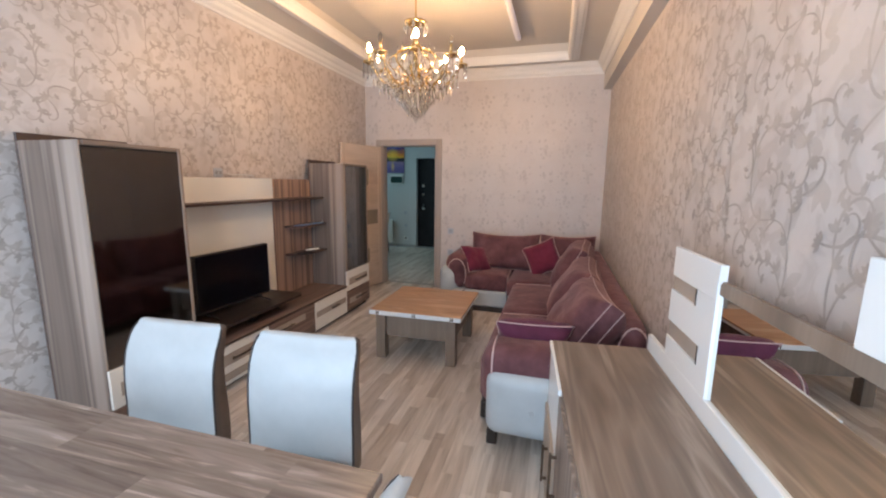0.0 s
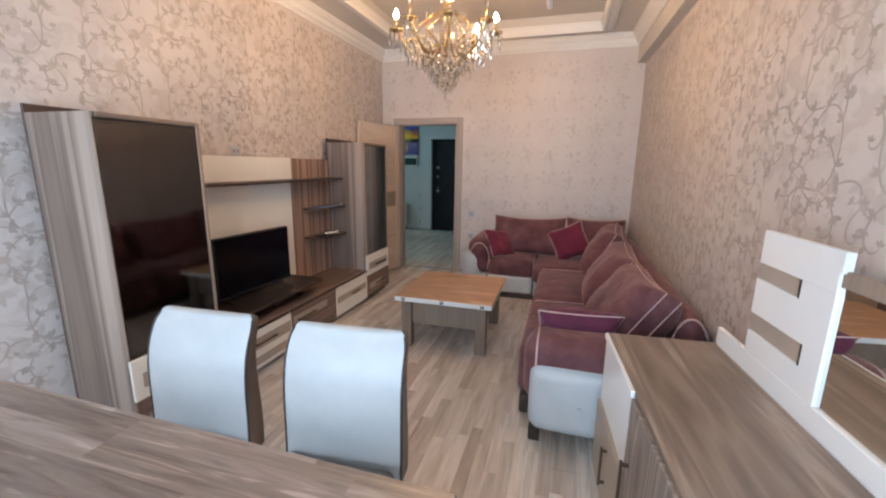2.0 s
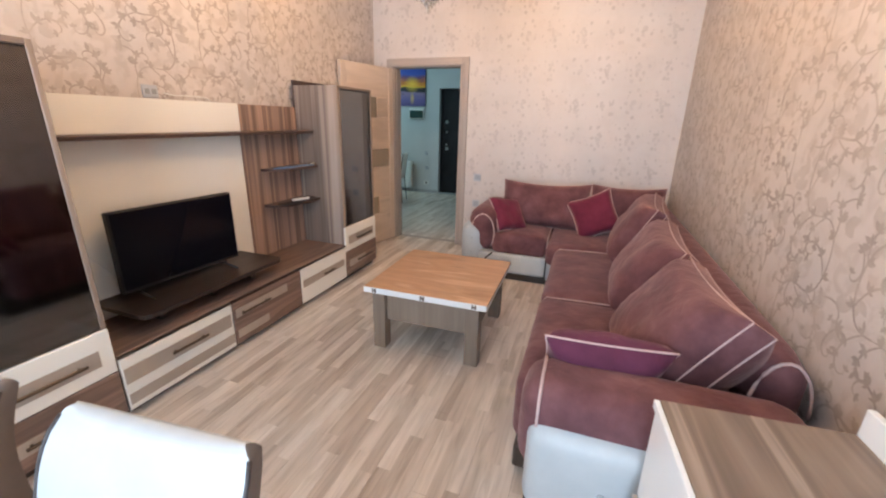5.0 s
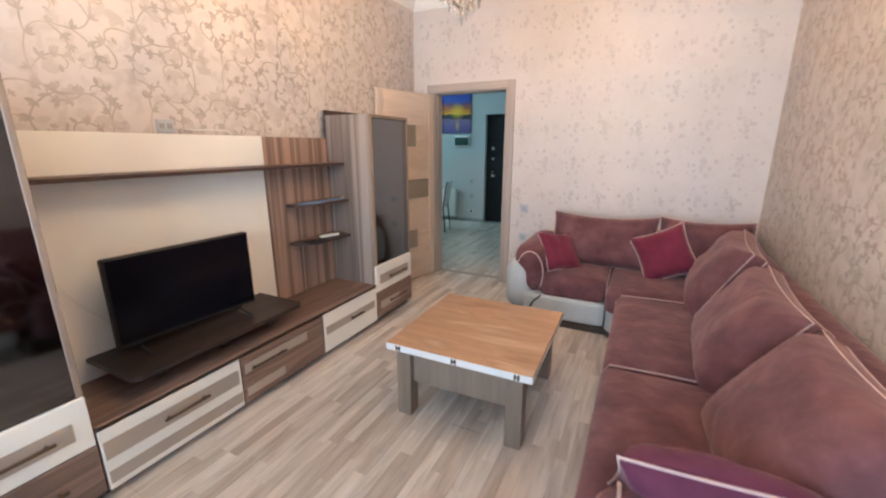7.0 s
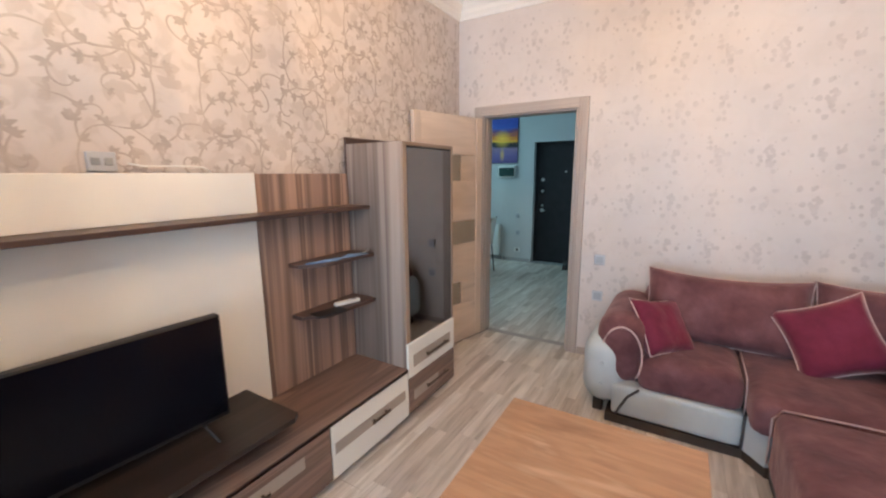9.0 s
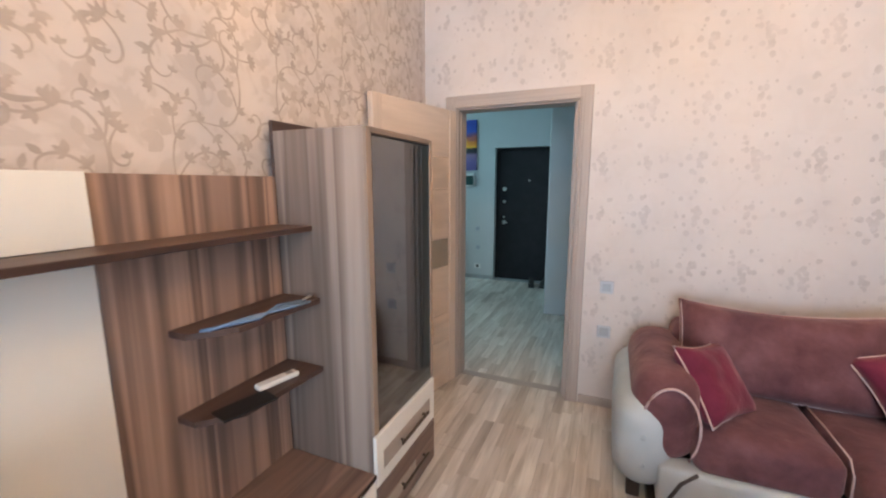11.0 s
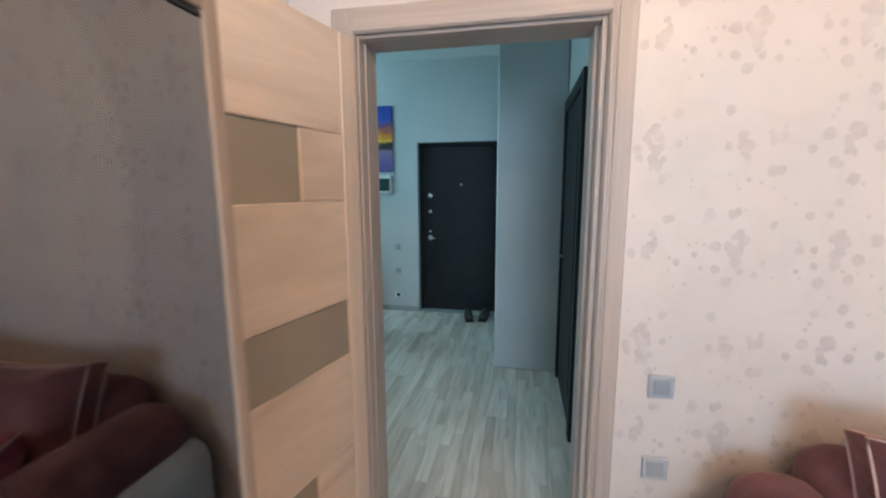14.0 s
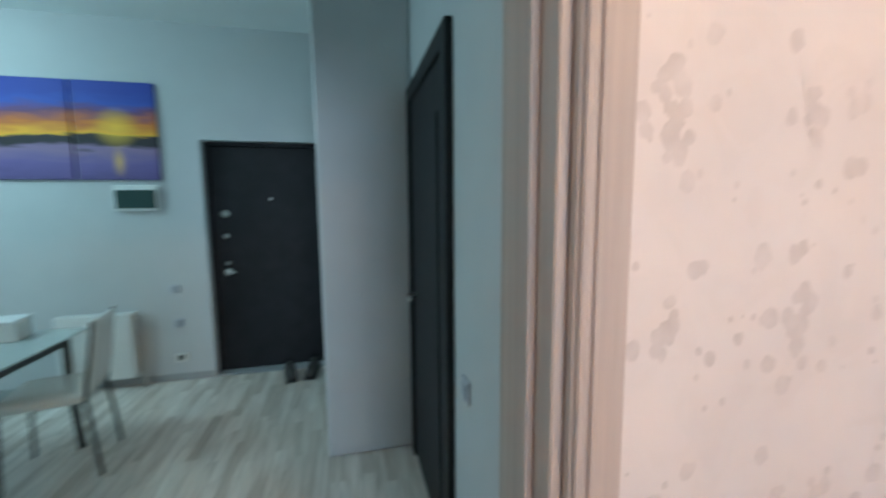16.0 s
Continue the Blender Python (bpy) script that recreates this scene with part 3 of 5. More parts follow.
for a, b in ((-1.03, -0.035), (0.035, 1.03)):
    p = part("pane", box(-0.005, 0.005, a, b, 0.07, 1.73, 0), M_WINGLASS, kw)
    p.visible_shadow = False

# doorway casing and jambs
dw = thing("door_frame", ((OX0 + OX1) / 2, YF, 0), 0, "pale ash wooden door casing with fluted edges", "door frame", kind="structure")
cx = (OX0 + OX1) / 2
for s, name in ((-1, "casing"), (1, "casing")):
    xi = (OX0 if s < 0 else OX1) - cx
    bm = box(min(xi - s * 0.004, xi + s * 0.078), max(xi - s * 0.004, xi + s * 0.078), -0.022, 0.0, 0, OZ + 0.078, 0.004)
    box(min(xi, xi + s * 0.014), max(xi, xi + s * 0.014), -0.028, -0.021, 0, OZ + 0.012, 0.003, bm)
    box(min(xi + s * 0.022, xi + s * 0.030), max(xi + s * 0.022, xi + s * 0.030), -0.027, -0.021, 0, OZ + 0.026, 0.002, bm)
    part(name, bm, M_TRIM, dw)
    j, k = (0.010, 0.016) if s < 0 else (0.022, 0.036)
    bm = box(min(xi - s * j, xi), max(xi - s * j, xi), 0.0, 0.155, 0, OZ, 0.003)
    box(min(xi - s * k, xi - s * (j - 0.001)), max(xi - s * k, xi - s * (j - 0.001)), 0.05, 0.155, 0, OZ - 0.012, 0.002, bm)
    part("jamb", bm, M_TRIM, dw)
bm = box(OX0 - cx - 0.078, OX1 - cx + 0.078, -0.0215, 0.0, OZ - 0.004, OZ + 0.0785, 0.004)
box(OX0 - cx - 0.014, OX1 - cx + 0.014, -0.0275, -0.021, OZ, OZ + 0.013, 0.003, bm)
part("head_casing", bm, M_TRIM_H, dw)
part("head_jamb", box(OX0 - cx + 0.002, OX1 - cx - 0.002, 0.002, 0.153, OZ - 0.014, OZ - 0.001, 0.003), M_TRIM_H, dw)

# open room door: hinged at the left jamb, swung in against the wall
leaf = thing("door_1", (OX0 - 0.013, YF - 0.03, 0.01), -90 - 13.5, "open cappuccino ash door with frosted glass lights", "door", kind="structure")
LW, LH, LT = 0.80, 1.985, 0.04
for a, b in ((0.0, 0.075), (LW - 0.075, LW)):
    part("stile", box(a, b, -LT / 2, LT / 2, 0, LH, 0.004), M_DOOR_V, leaf)
# rails with offset glass lights between them
lights = [(1.45, 1.665, 0.27, LW - 0.075), (0.905, 1.105, 0.075, 0.515), (0.36, 0.56, 0.27, LW - 0.075)]
z = 0.0
for z0, z1, gx0, gx1 in sorted(lights):
    part("rail", box(0.075, LW - 0.075, -LT / 2 + 0.003, LT / 2 - 0.003, z, z0, 0.004), M_DOOR_H, leaf)
    if gx0 > 0.08:
        part("rail", box(0.075, gx0, -LT / 2 + 0.003, LT / 2 - 0.003, z0 + 0.001, z1 - 0.001, 0.004), M_DOOR_H, leaf)
    if gx1 < LW - 0.08:
        part("rail", box(gx1, LW - 0.075, -LT / 2 + 0.003, LT / 2 - 0.003, z0 + 0.001, z1 - 0.001, 0.004), M_DOOR_H, leaf)
    part("glass_light", box(gx0, gx1, -0.006, 0.006, z0, z1, 0), M_FROST, leaf, "frosted beige glass")
    z = z1
part("rail", box(0.075, LW - 0.075, -LT / 2 + 0.003, LT / 2 - 0.003, z, LH, 0.004), M_DOOR_H, leaf)
for s in (-1, 1):
    hb = lathe([(0.024, 0), (0.026, 0.004), (0.022, 0.012)], 0, 0, 0)
    moved(hb, Matrix.Translation((LW - 0.05, s * LT / 2, 0.93)) @ pose(0, 0, 0, -90 * s))
    tube([(LW - 0.05, s * (LT / 2 + 0.008), 0.93), (LW - 0.05, s * (LT / 2 + 0.045), 0.93), (LW - 0.07, s * (LT / 2 + 0.05), 0.93), (LW - 0.17, s * (LT / 2 + 0.05), 0.93)], 0.008, bm=hb, seg=8)
    part("door_handle", hb, M_STEEL, leaf, "steel lever handle", True)


# ---- wall unit ----
def handle_bar(parent, x, y0, y1, z, size=0.014):
    bm = box(x + 0.016, x + 0.028, y0, y1, z - size / 2, z + size / 2, 0.003)
    for y in (y0 + 0.02, y1 - 0.03):
        box(x - 0.001, x + 0.018, y, y + 0.01, z - 0.004, z + 0.004, 0.001, bm)
    part("handle", bm, M_BRONZE, parent, "dark bronze bar handle")


def tall_vitrine(y0, mirror, label):
    """Glazed tall cabinet 0.56 wide with two drawers below; local x runs from the wall."""
    W, D, H = 0.555, 0.43, 1.70
    c = thing("display_cabinet", (-2.60, y0, 0), 0, label, "cabinet", "tall cabinets of the wall unit")
    part("back_panel", box(0.0, 0.016, 0.0, W, 0.05, H + 0.042, 0.002), M_SHELF, c, "dark brown back panel")
    for a, b in ((0, 0.022), (W - 0.022, W)):
        part("side_panel", box(0.017, D, a, b, 0.05, H, 0.002), M_ASH_SIDE, c)
    part("top_panel", box(0.017, D + 0.012, 0.0225, W - 0.0225, H - 0.022, H, 0.002), M_ASH_TOP, c)
    part("bottom_panel", box(0.017, D - 0.01, 0.0225, W - 0.0225, 0.495, 0.515, 0.002), M_ASH_TOP, c)
    for z in (0.90, 1.29):
        part("shelf", box(0.017, D - 0.05, 0.0225, W - 0.0225, z, z + 0.006, 0.001), M_SHELF_GLASS, c, "clear glass shelf")
    part("plinth", box(0.03, D - 0.03, 0.005, W - 0.005, 0.0, 0.05, 0.002), M_DARKBOARD, c)
    e = 0.008 if mirror else 0.036
    door = part("glass_door", box(D + 0.002, D + 0.008, e + 0.005, W - 0.024, 0.515, H - 0.030, 0.001), M_SMOKED_DARK if mirror else M_SMOKED, c, "smoked glass door")
    part("door_edge", box(D - 0.001, D + 0.012, 0.0, e, 0.515, H - 0.001, 0.002), M_EDGE, door, "warm oak edge band")
    part("door_edge", box(D - 0.004, D + 0.012, W - 0.023, W - 0.002, 0.515, H - 0.001, 0.002), M_EDGE, door, "warm oak edge band")
    part("seal", box(D + 0.0005, D + 0.0095, e + 0.0002, e + 0.0045, 0.516, H - 0.031, 0.001), M_DARKPLASTIC, door, "black glass edge")
    part("seal", box(D + 0.0005, D + 0.0095, e + 0.005, W - 0.0245, H - 0.0298, H - 0.0245, 0.001), M_DARKPLASTIC, door, "black glass edge")
    for z in (0.62, 1.58):
        part("hinge", box(D - 0.03, D + 0.001, W - 0.07 if not mirror else 0.03, W - 0.024 if not mirror else 0.07, z, z + 0.05, 0.003), M_DARKPLASTIC, door, "dark hinge")
    up = part("drawer_front", box(D, D + 0.018, 0.002, W - 0.002, 0.285, 0.508, 0.003), M_CREAM, c, "cream drawer front with taupe inlay")
    part("inlay", box(D + 0.0185, D + 0.021, 0.05, W - 0.06, 0.345, 0.425, 0.001), M_TAUPE, up)
    handle_bar(up, D + 0.02, 0.17, W - 0.12, 0.385)
    lo = part("drawer_front", box(D, D + 0.018, 0.002, W - 0.002, 0.055, 0.28, 0.003), M_WALNUT_H, c, "walnut drawer front with cream inlay")
    part("inlay", box(D + 0.0185, D + 0.021, 0.05, W - 0.22, 0.125, 0.19, 0.001), M_TAUPE, lo)
    handle_bar(lo, D + 0.02, 0.17, W - 0.12, 0.165)
    return c


tall_vitrine(1.69, True, "tall ash brown display cabinet with smoked glass door")
tall_vitrine(4.19, False, "tall ash brown display cabinet with smoked glass door beside the doorway")

LZ = 0.355


def low_unit(y0, y1, style, label):
    c = thing("low_cabinet", (-2.60, y0, 0), 0, label, "cabinet", "low cabinets of the wall unit")
    w, D = y1 - y0, 0.43
    part("body", box(0.0, D - 0.002, 0.001, w - 0.001, 0.04, LZ - 0.024, 0.002), M_WALNUT_H, c)
    part("plinth", box(0.03, D - 0.04, 0.004, w - 0.004, 0.0, 0.04, 0.002), M_DARKBOARD, c)
    front = part("drawer_front", box(D, D + 0.018, 0.003, w - 0.003, 0.045, LZ - 0.006, 0.003), M_WALNUT_H if style == "walnut" else M_CREAM, c)
    f = D + 0.0185
    if style == "striped":
        part("inlay", box(f, f + 0.003, 0.01, w - 0.02, 0.19, 0.275, 0.001), M_TAUPE, front, "taupe stripe")
        part("inlay", box(f, f + 0.003, 0.01, w - 0.01, 0.075, 0.135, 0.001), M_TAUPE, front, "taupe stripe")
        handle_bar(front, D + 0.021, 0.24, w - 0.2, 0.235)
    elif style == "walnut":
        part("inlay", box(f, f + 0.003, 0.02, w - 0.16, 0.225, 0.285, 0.001), M_TAUPE, front, "taupe stripe")
        part("inlay", box(f, f + 0.003, 0.02, w - 0.36, 0.085, 0.14, 0.001), M_TAUPE, front, "taupe stripe")
        handle_bar(front, D + 0.021, 0.05, 0.30, 0.25)
    else:
        part("inlay", box(f, f + 0.003, 0.02, w - 0.04, 0.175, 0.235, 0.001), M_TAUPE, front, "taupe stripe")
        handle_bar(front, D + 0.021, 0.27, 0.42, 0.205)
    return c


low_unit(2.25, 2.91, "striped", "low cream cabinet with taupe striped drawer front")
low_unit(2.91, 3.56, "walnut", "low walnut cabinet with taupe striped drawer front")
low_unit(3.56, 4.188, "plain", "low cream cabinet with a bronze handle")
t = thing("cabinet_top", (-2.60, 2.25, LZ - 0.023), 0, "continuous walnut top board of the low cabinets", "worktop")
part("board", box(0.0, 0.4445, 0.0, 1.937, 0, 0.022, 0.002), M_WALNUT_H, t)
part("edge_band", box(0.445, 0.448, 0.0, 1.937, 0.0005, 0.0215, 0.0005), M_SHELF, t, "dark edge band")

pnl = thing("wall_panel", (-2.60, 2.25, LZ), 0, "cream and walnut back panel behind the television", "wall panel")
part("cream_panel", box(0.0, 0.02, 0.0, 1.309, 0.0, 1.175, 0.002), M_CREAM, pnl, "cream lacquered panel")
part("walnut_panel", box(0.0, 0.02, 1.311, 1.937, 0.0, 1.172, 0.002), M_WALNUT_V, pnl, "walnut panel")
part("long_shelf", box(0.0205, 0.19, 0.0, 1.937, 0.965, 0.985, 0.002), M_SHELF, pnl, "dark brown long shelf")
part("header", box(0.0205, 0.036, 0.0, 1.309, 0.986, 1.175, 0.002), M_CREAM, pnl, "cream header panel")
for zz in (0.70, 0.415):
    bm = prism([(0.0205, 1.47), (0.10, 1.47), (0.19, 1.58), (0.21, 1.937), (0.0205, 1.937)], zz - 0.02, zz)
    part("small_shelf", bm, M_SHELF, pnl, "dark brown small shelf")

# raised television board and television
tb = thing("tv_board", (-2.58, 2.42, LZ), 0, "dark brown raised television board on short feet", "tv stand")
bm = prism([(0.0, 0.0), (0.36, 0.0), (0.395, 0.012), (0.405, 0.04), (0.405, 0.965), (0.38, 1.0), (0.0, 1.0)], 0.097, 0.12)
part("board", bm, M_DARKBOARD, tb)
for y in (0.16, 0.50, 0.82):
    part("foot", box(0.06, 0.27, y, y + 0.04, 0, 0.0965, 0.002), M_DARKBOARD, tb)
tv = thing("television", (-2.41, 2.86, LZ + 0.12), -3.0, "black flat television standing on the dark board", "television")
part("casing", box(-0.03, 0.012, -0.365, 0.365, 0.045, 0.49, 0.006), M_DARKPLASTIC, tv)
part("screen", box(0.0125, 0.0145, -0.355, 0.355, 0.065, 0.482, 0.0005), M_SCREEN, tv, "dark glossy screen")
for y in (-0.27, 0.27):
    part("foot", tube([(0.0, y, 0.05), (0.0, y, 0.02), (0.10, y, 0.006)], 0.006, bm=tube([(0.0, y, 0.03), (-0.09, y, 0.006)], 0.006)), M_DARKPLASTIC, tv, "dark foot", True)
cb = thing("cable", (-2.575, 2.40, 0.50), 0, "thin white cable hanging beside the television", "cable")
part("cord", tube([(0, -0.05, 0.42), (0.01, 0.02, 0.28), (0.015, 0.10, 0.16), (0.02, 0.2, 0.02), (0.02, 0.28, -0.04)], 0.003), M_PLASTIC_W, cb, smooth=True)

# things on the small shelves
st = thing("strap", (-2.42, 3.95, LZ + 0.70), 0, "folded blue lanyard strap lying on the small shelf", "strap")
for k in range(3):
    part("band", tube([(-0.06 + 0.02 * k, -0.2, 0.004 + 0.004 * k), (0.02 - 0.02 * k, -0.05, 0.007), (-0.03 + 0.03 * k, 0.08, 0.009), (0.02 * k, 0.17, 0.006)], 0.005), M_BLUE, st, smooth=True)
part("clip", tube([(0.0, 0.17, 0.006), (0.02, 0.20, 0.02), (-0.01, 0.215, 0.008)], 0.005), M_STEEL, st, "metal clip", True)
rc = thing("remote_control", (-2.46, 4.015, LZ + 0.415), -14, "small white remote control on the small shelf", "remote control")
part("body", box(-0.02, 0.02, -0.08, 0.08, 0.0, 0.02, 0.005), M_PLASTIC_W, rc)
part("display", box(-0.012, 0.012, 0.035, 0.06, 0.0205, 0.0215, 0), M_TIN, rc, "grey display")
rc2 = thing("document_folder", (-2.43, 3.86, LZ + 0.415), -14, "thin dark folded leaflet on the small shelf", "leaflet")
part("cover", box(-0.045, 0.045, -0.10, 0.08, 0.0, 0.006, 0.001), M_DARKPLASTIC, rc2)


# ---- wall sockets and switches ----
def plate(name, loc, rz, label, style, w=0.082, h=0.082):
    s = thing(name, loc, rz, label, "switch" if name == "light_switch" else "socket")
    part("frame", box(-w / 2, w / 2, -0.010, 0, -h / 2, h / 2, 0.003), M_SWITCH if style != "white" else M_PLASTIC_W, s)
    if style == "rocker":
        part("rocker", box(-0.026, 0.026, -0.014, -0.0095, -0.026, 0.026, 0.002), M_SWITCH_IN, s)
    elif style == "blank":
        part("insert", box(-0.028, 0.028, -0.012, -0.0095, -0.028, 0.028, 0.002), M_SWITCH_IN, s)
    else:
        for x in ((-0.02, 0.02) if style == "double" else (0.0,)):
            e = 0.014 if style == "double" else 0.022
            part("socket_insert", box(x - e, x + e, -0.012, -0.0095, -e, e, 0.004), M_DARKPLASTIC if style == "white" else M_TIN, s)
    return s


plate("light_switch", (-1.357, YF, 0.833), 0, "silver light switch on the wallpaper beside the doorway", "rocker")
plate("socket", (-1.358, YF, 0.531), 0, "silver blank plate below the light switch", "blank")
plate("socket", (XL, 3.005, 1.572), 90, "silver double socket above the wall panel", "double", 0.092, 0.072)
cd = thing("cable", (XL + 0.02, 3.08, 1.537), 0, "thin white cable lying along the panel's top", "cable")
part("cord", tube([(0, 0, 0.03), (0.01, 0.05, 0.02), (0.02, 0.18, 0.022), (0.02, 0.27, 0.018), (0.02, 0.30, 0.0)], 0.004), M_PLASTIC_W, cd, smooth=True)


# ---- coffee table ----
ct = thing("coffee_table", (-1.03, 3.685, 0), 0.8, "low coffee table with warm oak flip top on ash legs", "coffee table")
CW, CD, CH = 0.80, 0.82, 0.438
part("tabletop", box(-CW / 2, CW / 2, -CD / 2, CD / 2, CH - 0.018, CH, 0.002), M_OAK_TOP, ct, "warm oak top")
part("lower_leaf", box(-CW / 2, CW / 2, -CD / 2, CD / 2, CH - 0.040, CH - 0.0185, 0.002), M_WHITE, ct, "white edged lower leaf")
part("edge_band", box(-CW / 2, CW / 2, -CD / 2 - 0.004, -CD / 2 - 0.0005, CH - 0.039, CH - 0.002, 0.001), M_WHITE, ct, "white front edge band")
for x in (-0.325, 0.0, 0.325):
    bm = box(x - 0.014, x - 0.004, -CD / 2 - 0.008, -CD / 2 - 0.0035, CH - 0.034, CH - 0.006, 0.001)
    box(x + 0.004, x + 0.014, -CD / 2 - 0.008, -CD / 2 - 0.0035, CH - 0.034, CH - 0.006, 0.001, bm)
    tube([(x - 0.012, -CD / 2 - 0.007, CH - 0.02), (x + 0.012, -CD / 2 - 0.007, CH - 0.02)], 0.004, bm=bm)
    part("hinge", bm, M_BRONZE, ct, "bronze flip hinge")
for sx in (-1, 1):
    for sy in (-1, 1):
        bm = box(sx * 0.31 - 0.042, sx * 0.31 + 0.042, sy * 0.345 - 0.042, sy * 0.345 + 0.042, 0, CH - 0.042, 0.003)
        part("leg", bm, M_ASH_LEG, ct)
for sy in (-1, 1):
    part("apron", box(-0.267, 0.267, sy * 0.34 - 0.012, sy * 0.34 + 0.012, 0.20, CH - 0.042, 0.002), M_ASH_LEG, ct)
for sx in (-1, 1):
    part("apron", box(sx * 0.31 - 0.012, sx * 0.31 + 0.012, -0.302, 0.302, 0.20, CH - 0.042, 0.002), M_ASH_LEG, ct)


# ---- corner sofa ----
sf = thing("corner_sofa", (0.1, 4.2, 0), 0, "burgundy brown velour corner sofa with white leather arms", "sofa")
SX, SY = -0.1, -4.2


def sb(x0, x1, y0, y1, z0, z1, **kw):
    return softbox((x0 + x1) / 2 + SX, (y0 + y1) / 2 + SY, (z0 + z1) / 2, x1 - x0, y1 - y0, z1 - z0, **kw)


def line(*pts):
    return [(x + SX, y + SY, z) for x, y, z in pts]


# seats of the long run and of the far run
for y0, y1 in ((2.68, 3.60), (3.605, 4.66)):
    s = part("seat_cushion", sb(-0.355, 0.40, y0, y1, 0.10, 0.425, r=0.055, crown=0.025, n=14, wobble=0.006), M_SOFA, sf, smooth=True)
    zz = 0.418
    part("piping", tube(line((-0.352, y1, 0.12), (-0.355, y1, 0.36), (-0.32, y1, zz - 0.004), (-0.1, y1, zz + 0.004), (0.15, y1, zz + 0.008)), 0.0045), M_PIPE, s, "pale pink piping", True)
s = part("seat_cushion", sb(-0.96, -0.44, 4.845, 5.42, 0.235, 0.435, r=0.06, crown=0.02, n=12, wobble=0.006), M_SOFA, sf, smooth=True)
part("piping", tube(line((-0.437, 4.845, 0.25), (-0.437, 4.85, 0.39), (-0.437, 4.89, 0.438), (-0.437, 5.1, 0.445), (-0.437, 5.36, 0.442)), 0.0045), M_PIPE, s, "pale pink piping", True)
part("corner_seat", sb(-0.432, 0.42, 4.665, 5.42, 0.235, 0.43, r=0.06, crown=0.015, n=12, wobble=0.006), M_SOFA, sf, smooth=True)
part("front_panel", sb(-1.09, -0.432, 4.835, 4.96, 0.055, 0.25, r=0.025, n=8), M_LEATHER, sf, "white leather front panel", True)
bm = prism([(-0.43 + SX, 4.838 + SY), (-0.345 + SX, 4.725 + SY), (-0.25 + SX, 4.80 + SY), (-0.33 + SX, 4.92 + SY)], 0.055, 0.25)
part("corner_panel", bm, M_LEATHER, sf, "white leather front panel")
bm = prism([(-1.12 + SX, 4.83 + SY), (-0.425 + SX, 4.833 + SY), (-0.34 + SX, 4.722 + SY), (0.3 + SX, 4.722 + SY), (0.3 + SX, 5.5 + SY), (-1.12 + SX, 5.5 + SY)], 0.0, 0.054)
part("base", bm, M_DARKWOOD, sf, "dark wooden base")
part("seat_base", box(-0.33 + SX, 0.5 + SX, 2.62 + SY, 4.70 + SY, 0.02, 0.14, 0.01), M_DARKWOOD, sf, "dark base under the seats")
part("seam_cord", tube(line((-1.06, 4.832, 0.06), (-1.0, 4.832, 0.19), (-0.94, 4.834, 0.25)), 0.008), M_PIPE_DARK, sf, "dark seam", True)
part("seam_cord", tube(line((-0.432, 4.832, 0.06), (-0.432, 4.832, 0.25)), 0.008), M_PIPE_DARK, sf, "dark seam", True)
# backrest frames along both walls
part("back_frame", sb(0.455, 0.645, 2.70, 5.66, 0.10, 0.705, r=0.092, n=14, wobble=0.004), M_SOFA, sf, smooth=True)
part("back_frame", sb(-1.0, 0.40, 5.42, 5.69, 0.10, 0.74, r=0.09, n=12, wobble=0.004), M_SOFA, sf, smooth=True)
a = [(0.458 + 0.092 * (1 - math.cos(k * math.pi / 12)), 2.712, 0.50 + 0.198 * math.sin(k * math.pi / 12)) for k in range(13)]
part("piping", tube(line(*a), 0.006), M_PIPE, sf, "pale pink piping", True)
# near arm: white leather side, velour roll on top
arm = part("arm", sb(-0.265, 0.60, 2.355, 2.62, 0.085, 0.475, r=0.075, n=12, wobble=0.004), M_LEATHER, sf, "white leather arm with a button", True)
part("button", lathe([(0.002, 0.006), (0.012, 0.004), (0.014, 0)], 0, 0, 0, 12, None), M_LEATHER, arm, smooth=True).matrix_basis = pose(0.0 + SX, 2.353 + SY, 0.27, 90)
roll = part("arm_roll", sb(-0.305, 0.60, 2.395, 2.70, 0.20, 0.60, r=0.11, n=14, wobble=0.004), M_SOFA, sf, smooth=True)
q = [math.pi / 2 * k / 6 for k in range(7)]
a = [(-0.235, 2.401, 0.38)] + [(-0.235, 2.505 - 0.104 * math.cos(k), 0.492 + 0.104 * math.sin(k)) for k in q]
a += [(-0.235, 2.59 + 0.104 * math.sin(k), 0.492 + 0.104 * math.cos(k)) for k in q] + [(-0.235, 2.694, 0.38)]
part("piping", tube(line(*a), 0.006), M_PIPE, roll, "pale pink piping", True)
a = [(-0.303, 2.61 + 0.075 * math.cos(k * math.tau / 28), 0.37 + 0.075 * math.sin(k * math.tau / 28)) for k in range(28)]
part("piping", tube(line(*a), 0.005, True), M_PIPE, roll, "pale pink piping", True)
# far arm by the doorway
arm = part("arm", sb(-1.285, -1.02, 4.85, 5.68, 0.07, 0.52, r=0.125, n=12, wobble=0.004), M_LEATHER, sf, "white leather arm with buttons", True)
for y, z in ((4.848, 0.36), (4.848, 0.22)):
    part("button", lathe([(0.002, 0.006), (0.012, 0.004), (0.014, 0)], 0, 0, 0, 12), M_LEATHER, arm, smooth=True).matrix_basis = pose(-1.16 + SX, y + SY, z, 90)
roll = part("arm_roll", sb(-1.215, -0.925, 4.868, 5.66, 0.22, 0.665, r=0.13, n=14, wobble=0.004), M_SOFA, sf, smooth=True)
a = [(-1.055 + 0.115 * math.cos(k * math.pi / 16), 4.866, 0.42 + 0.19 * math.sin(k * math.pi / 16)) for k in range(-4, 15)]
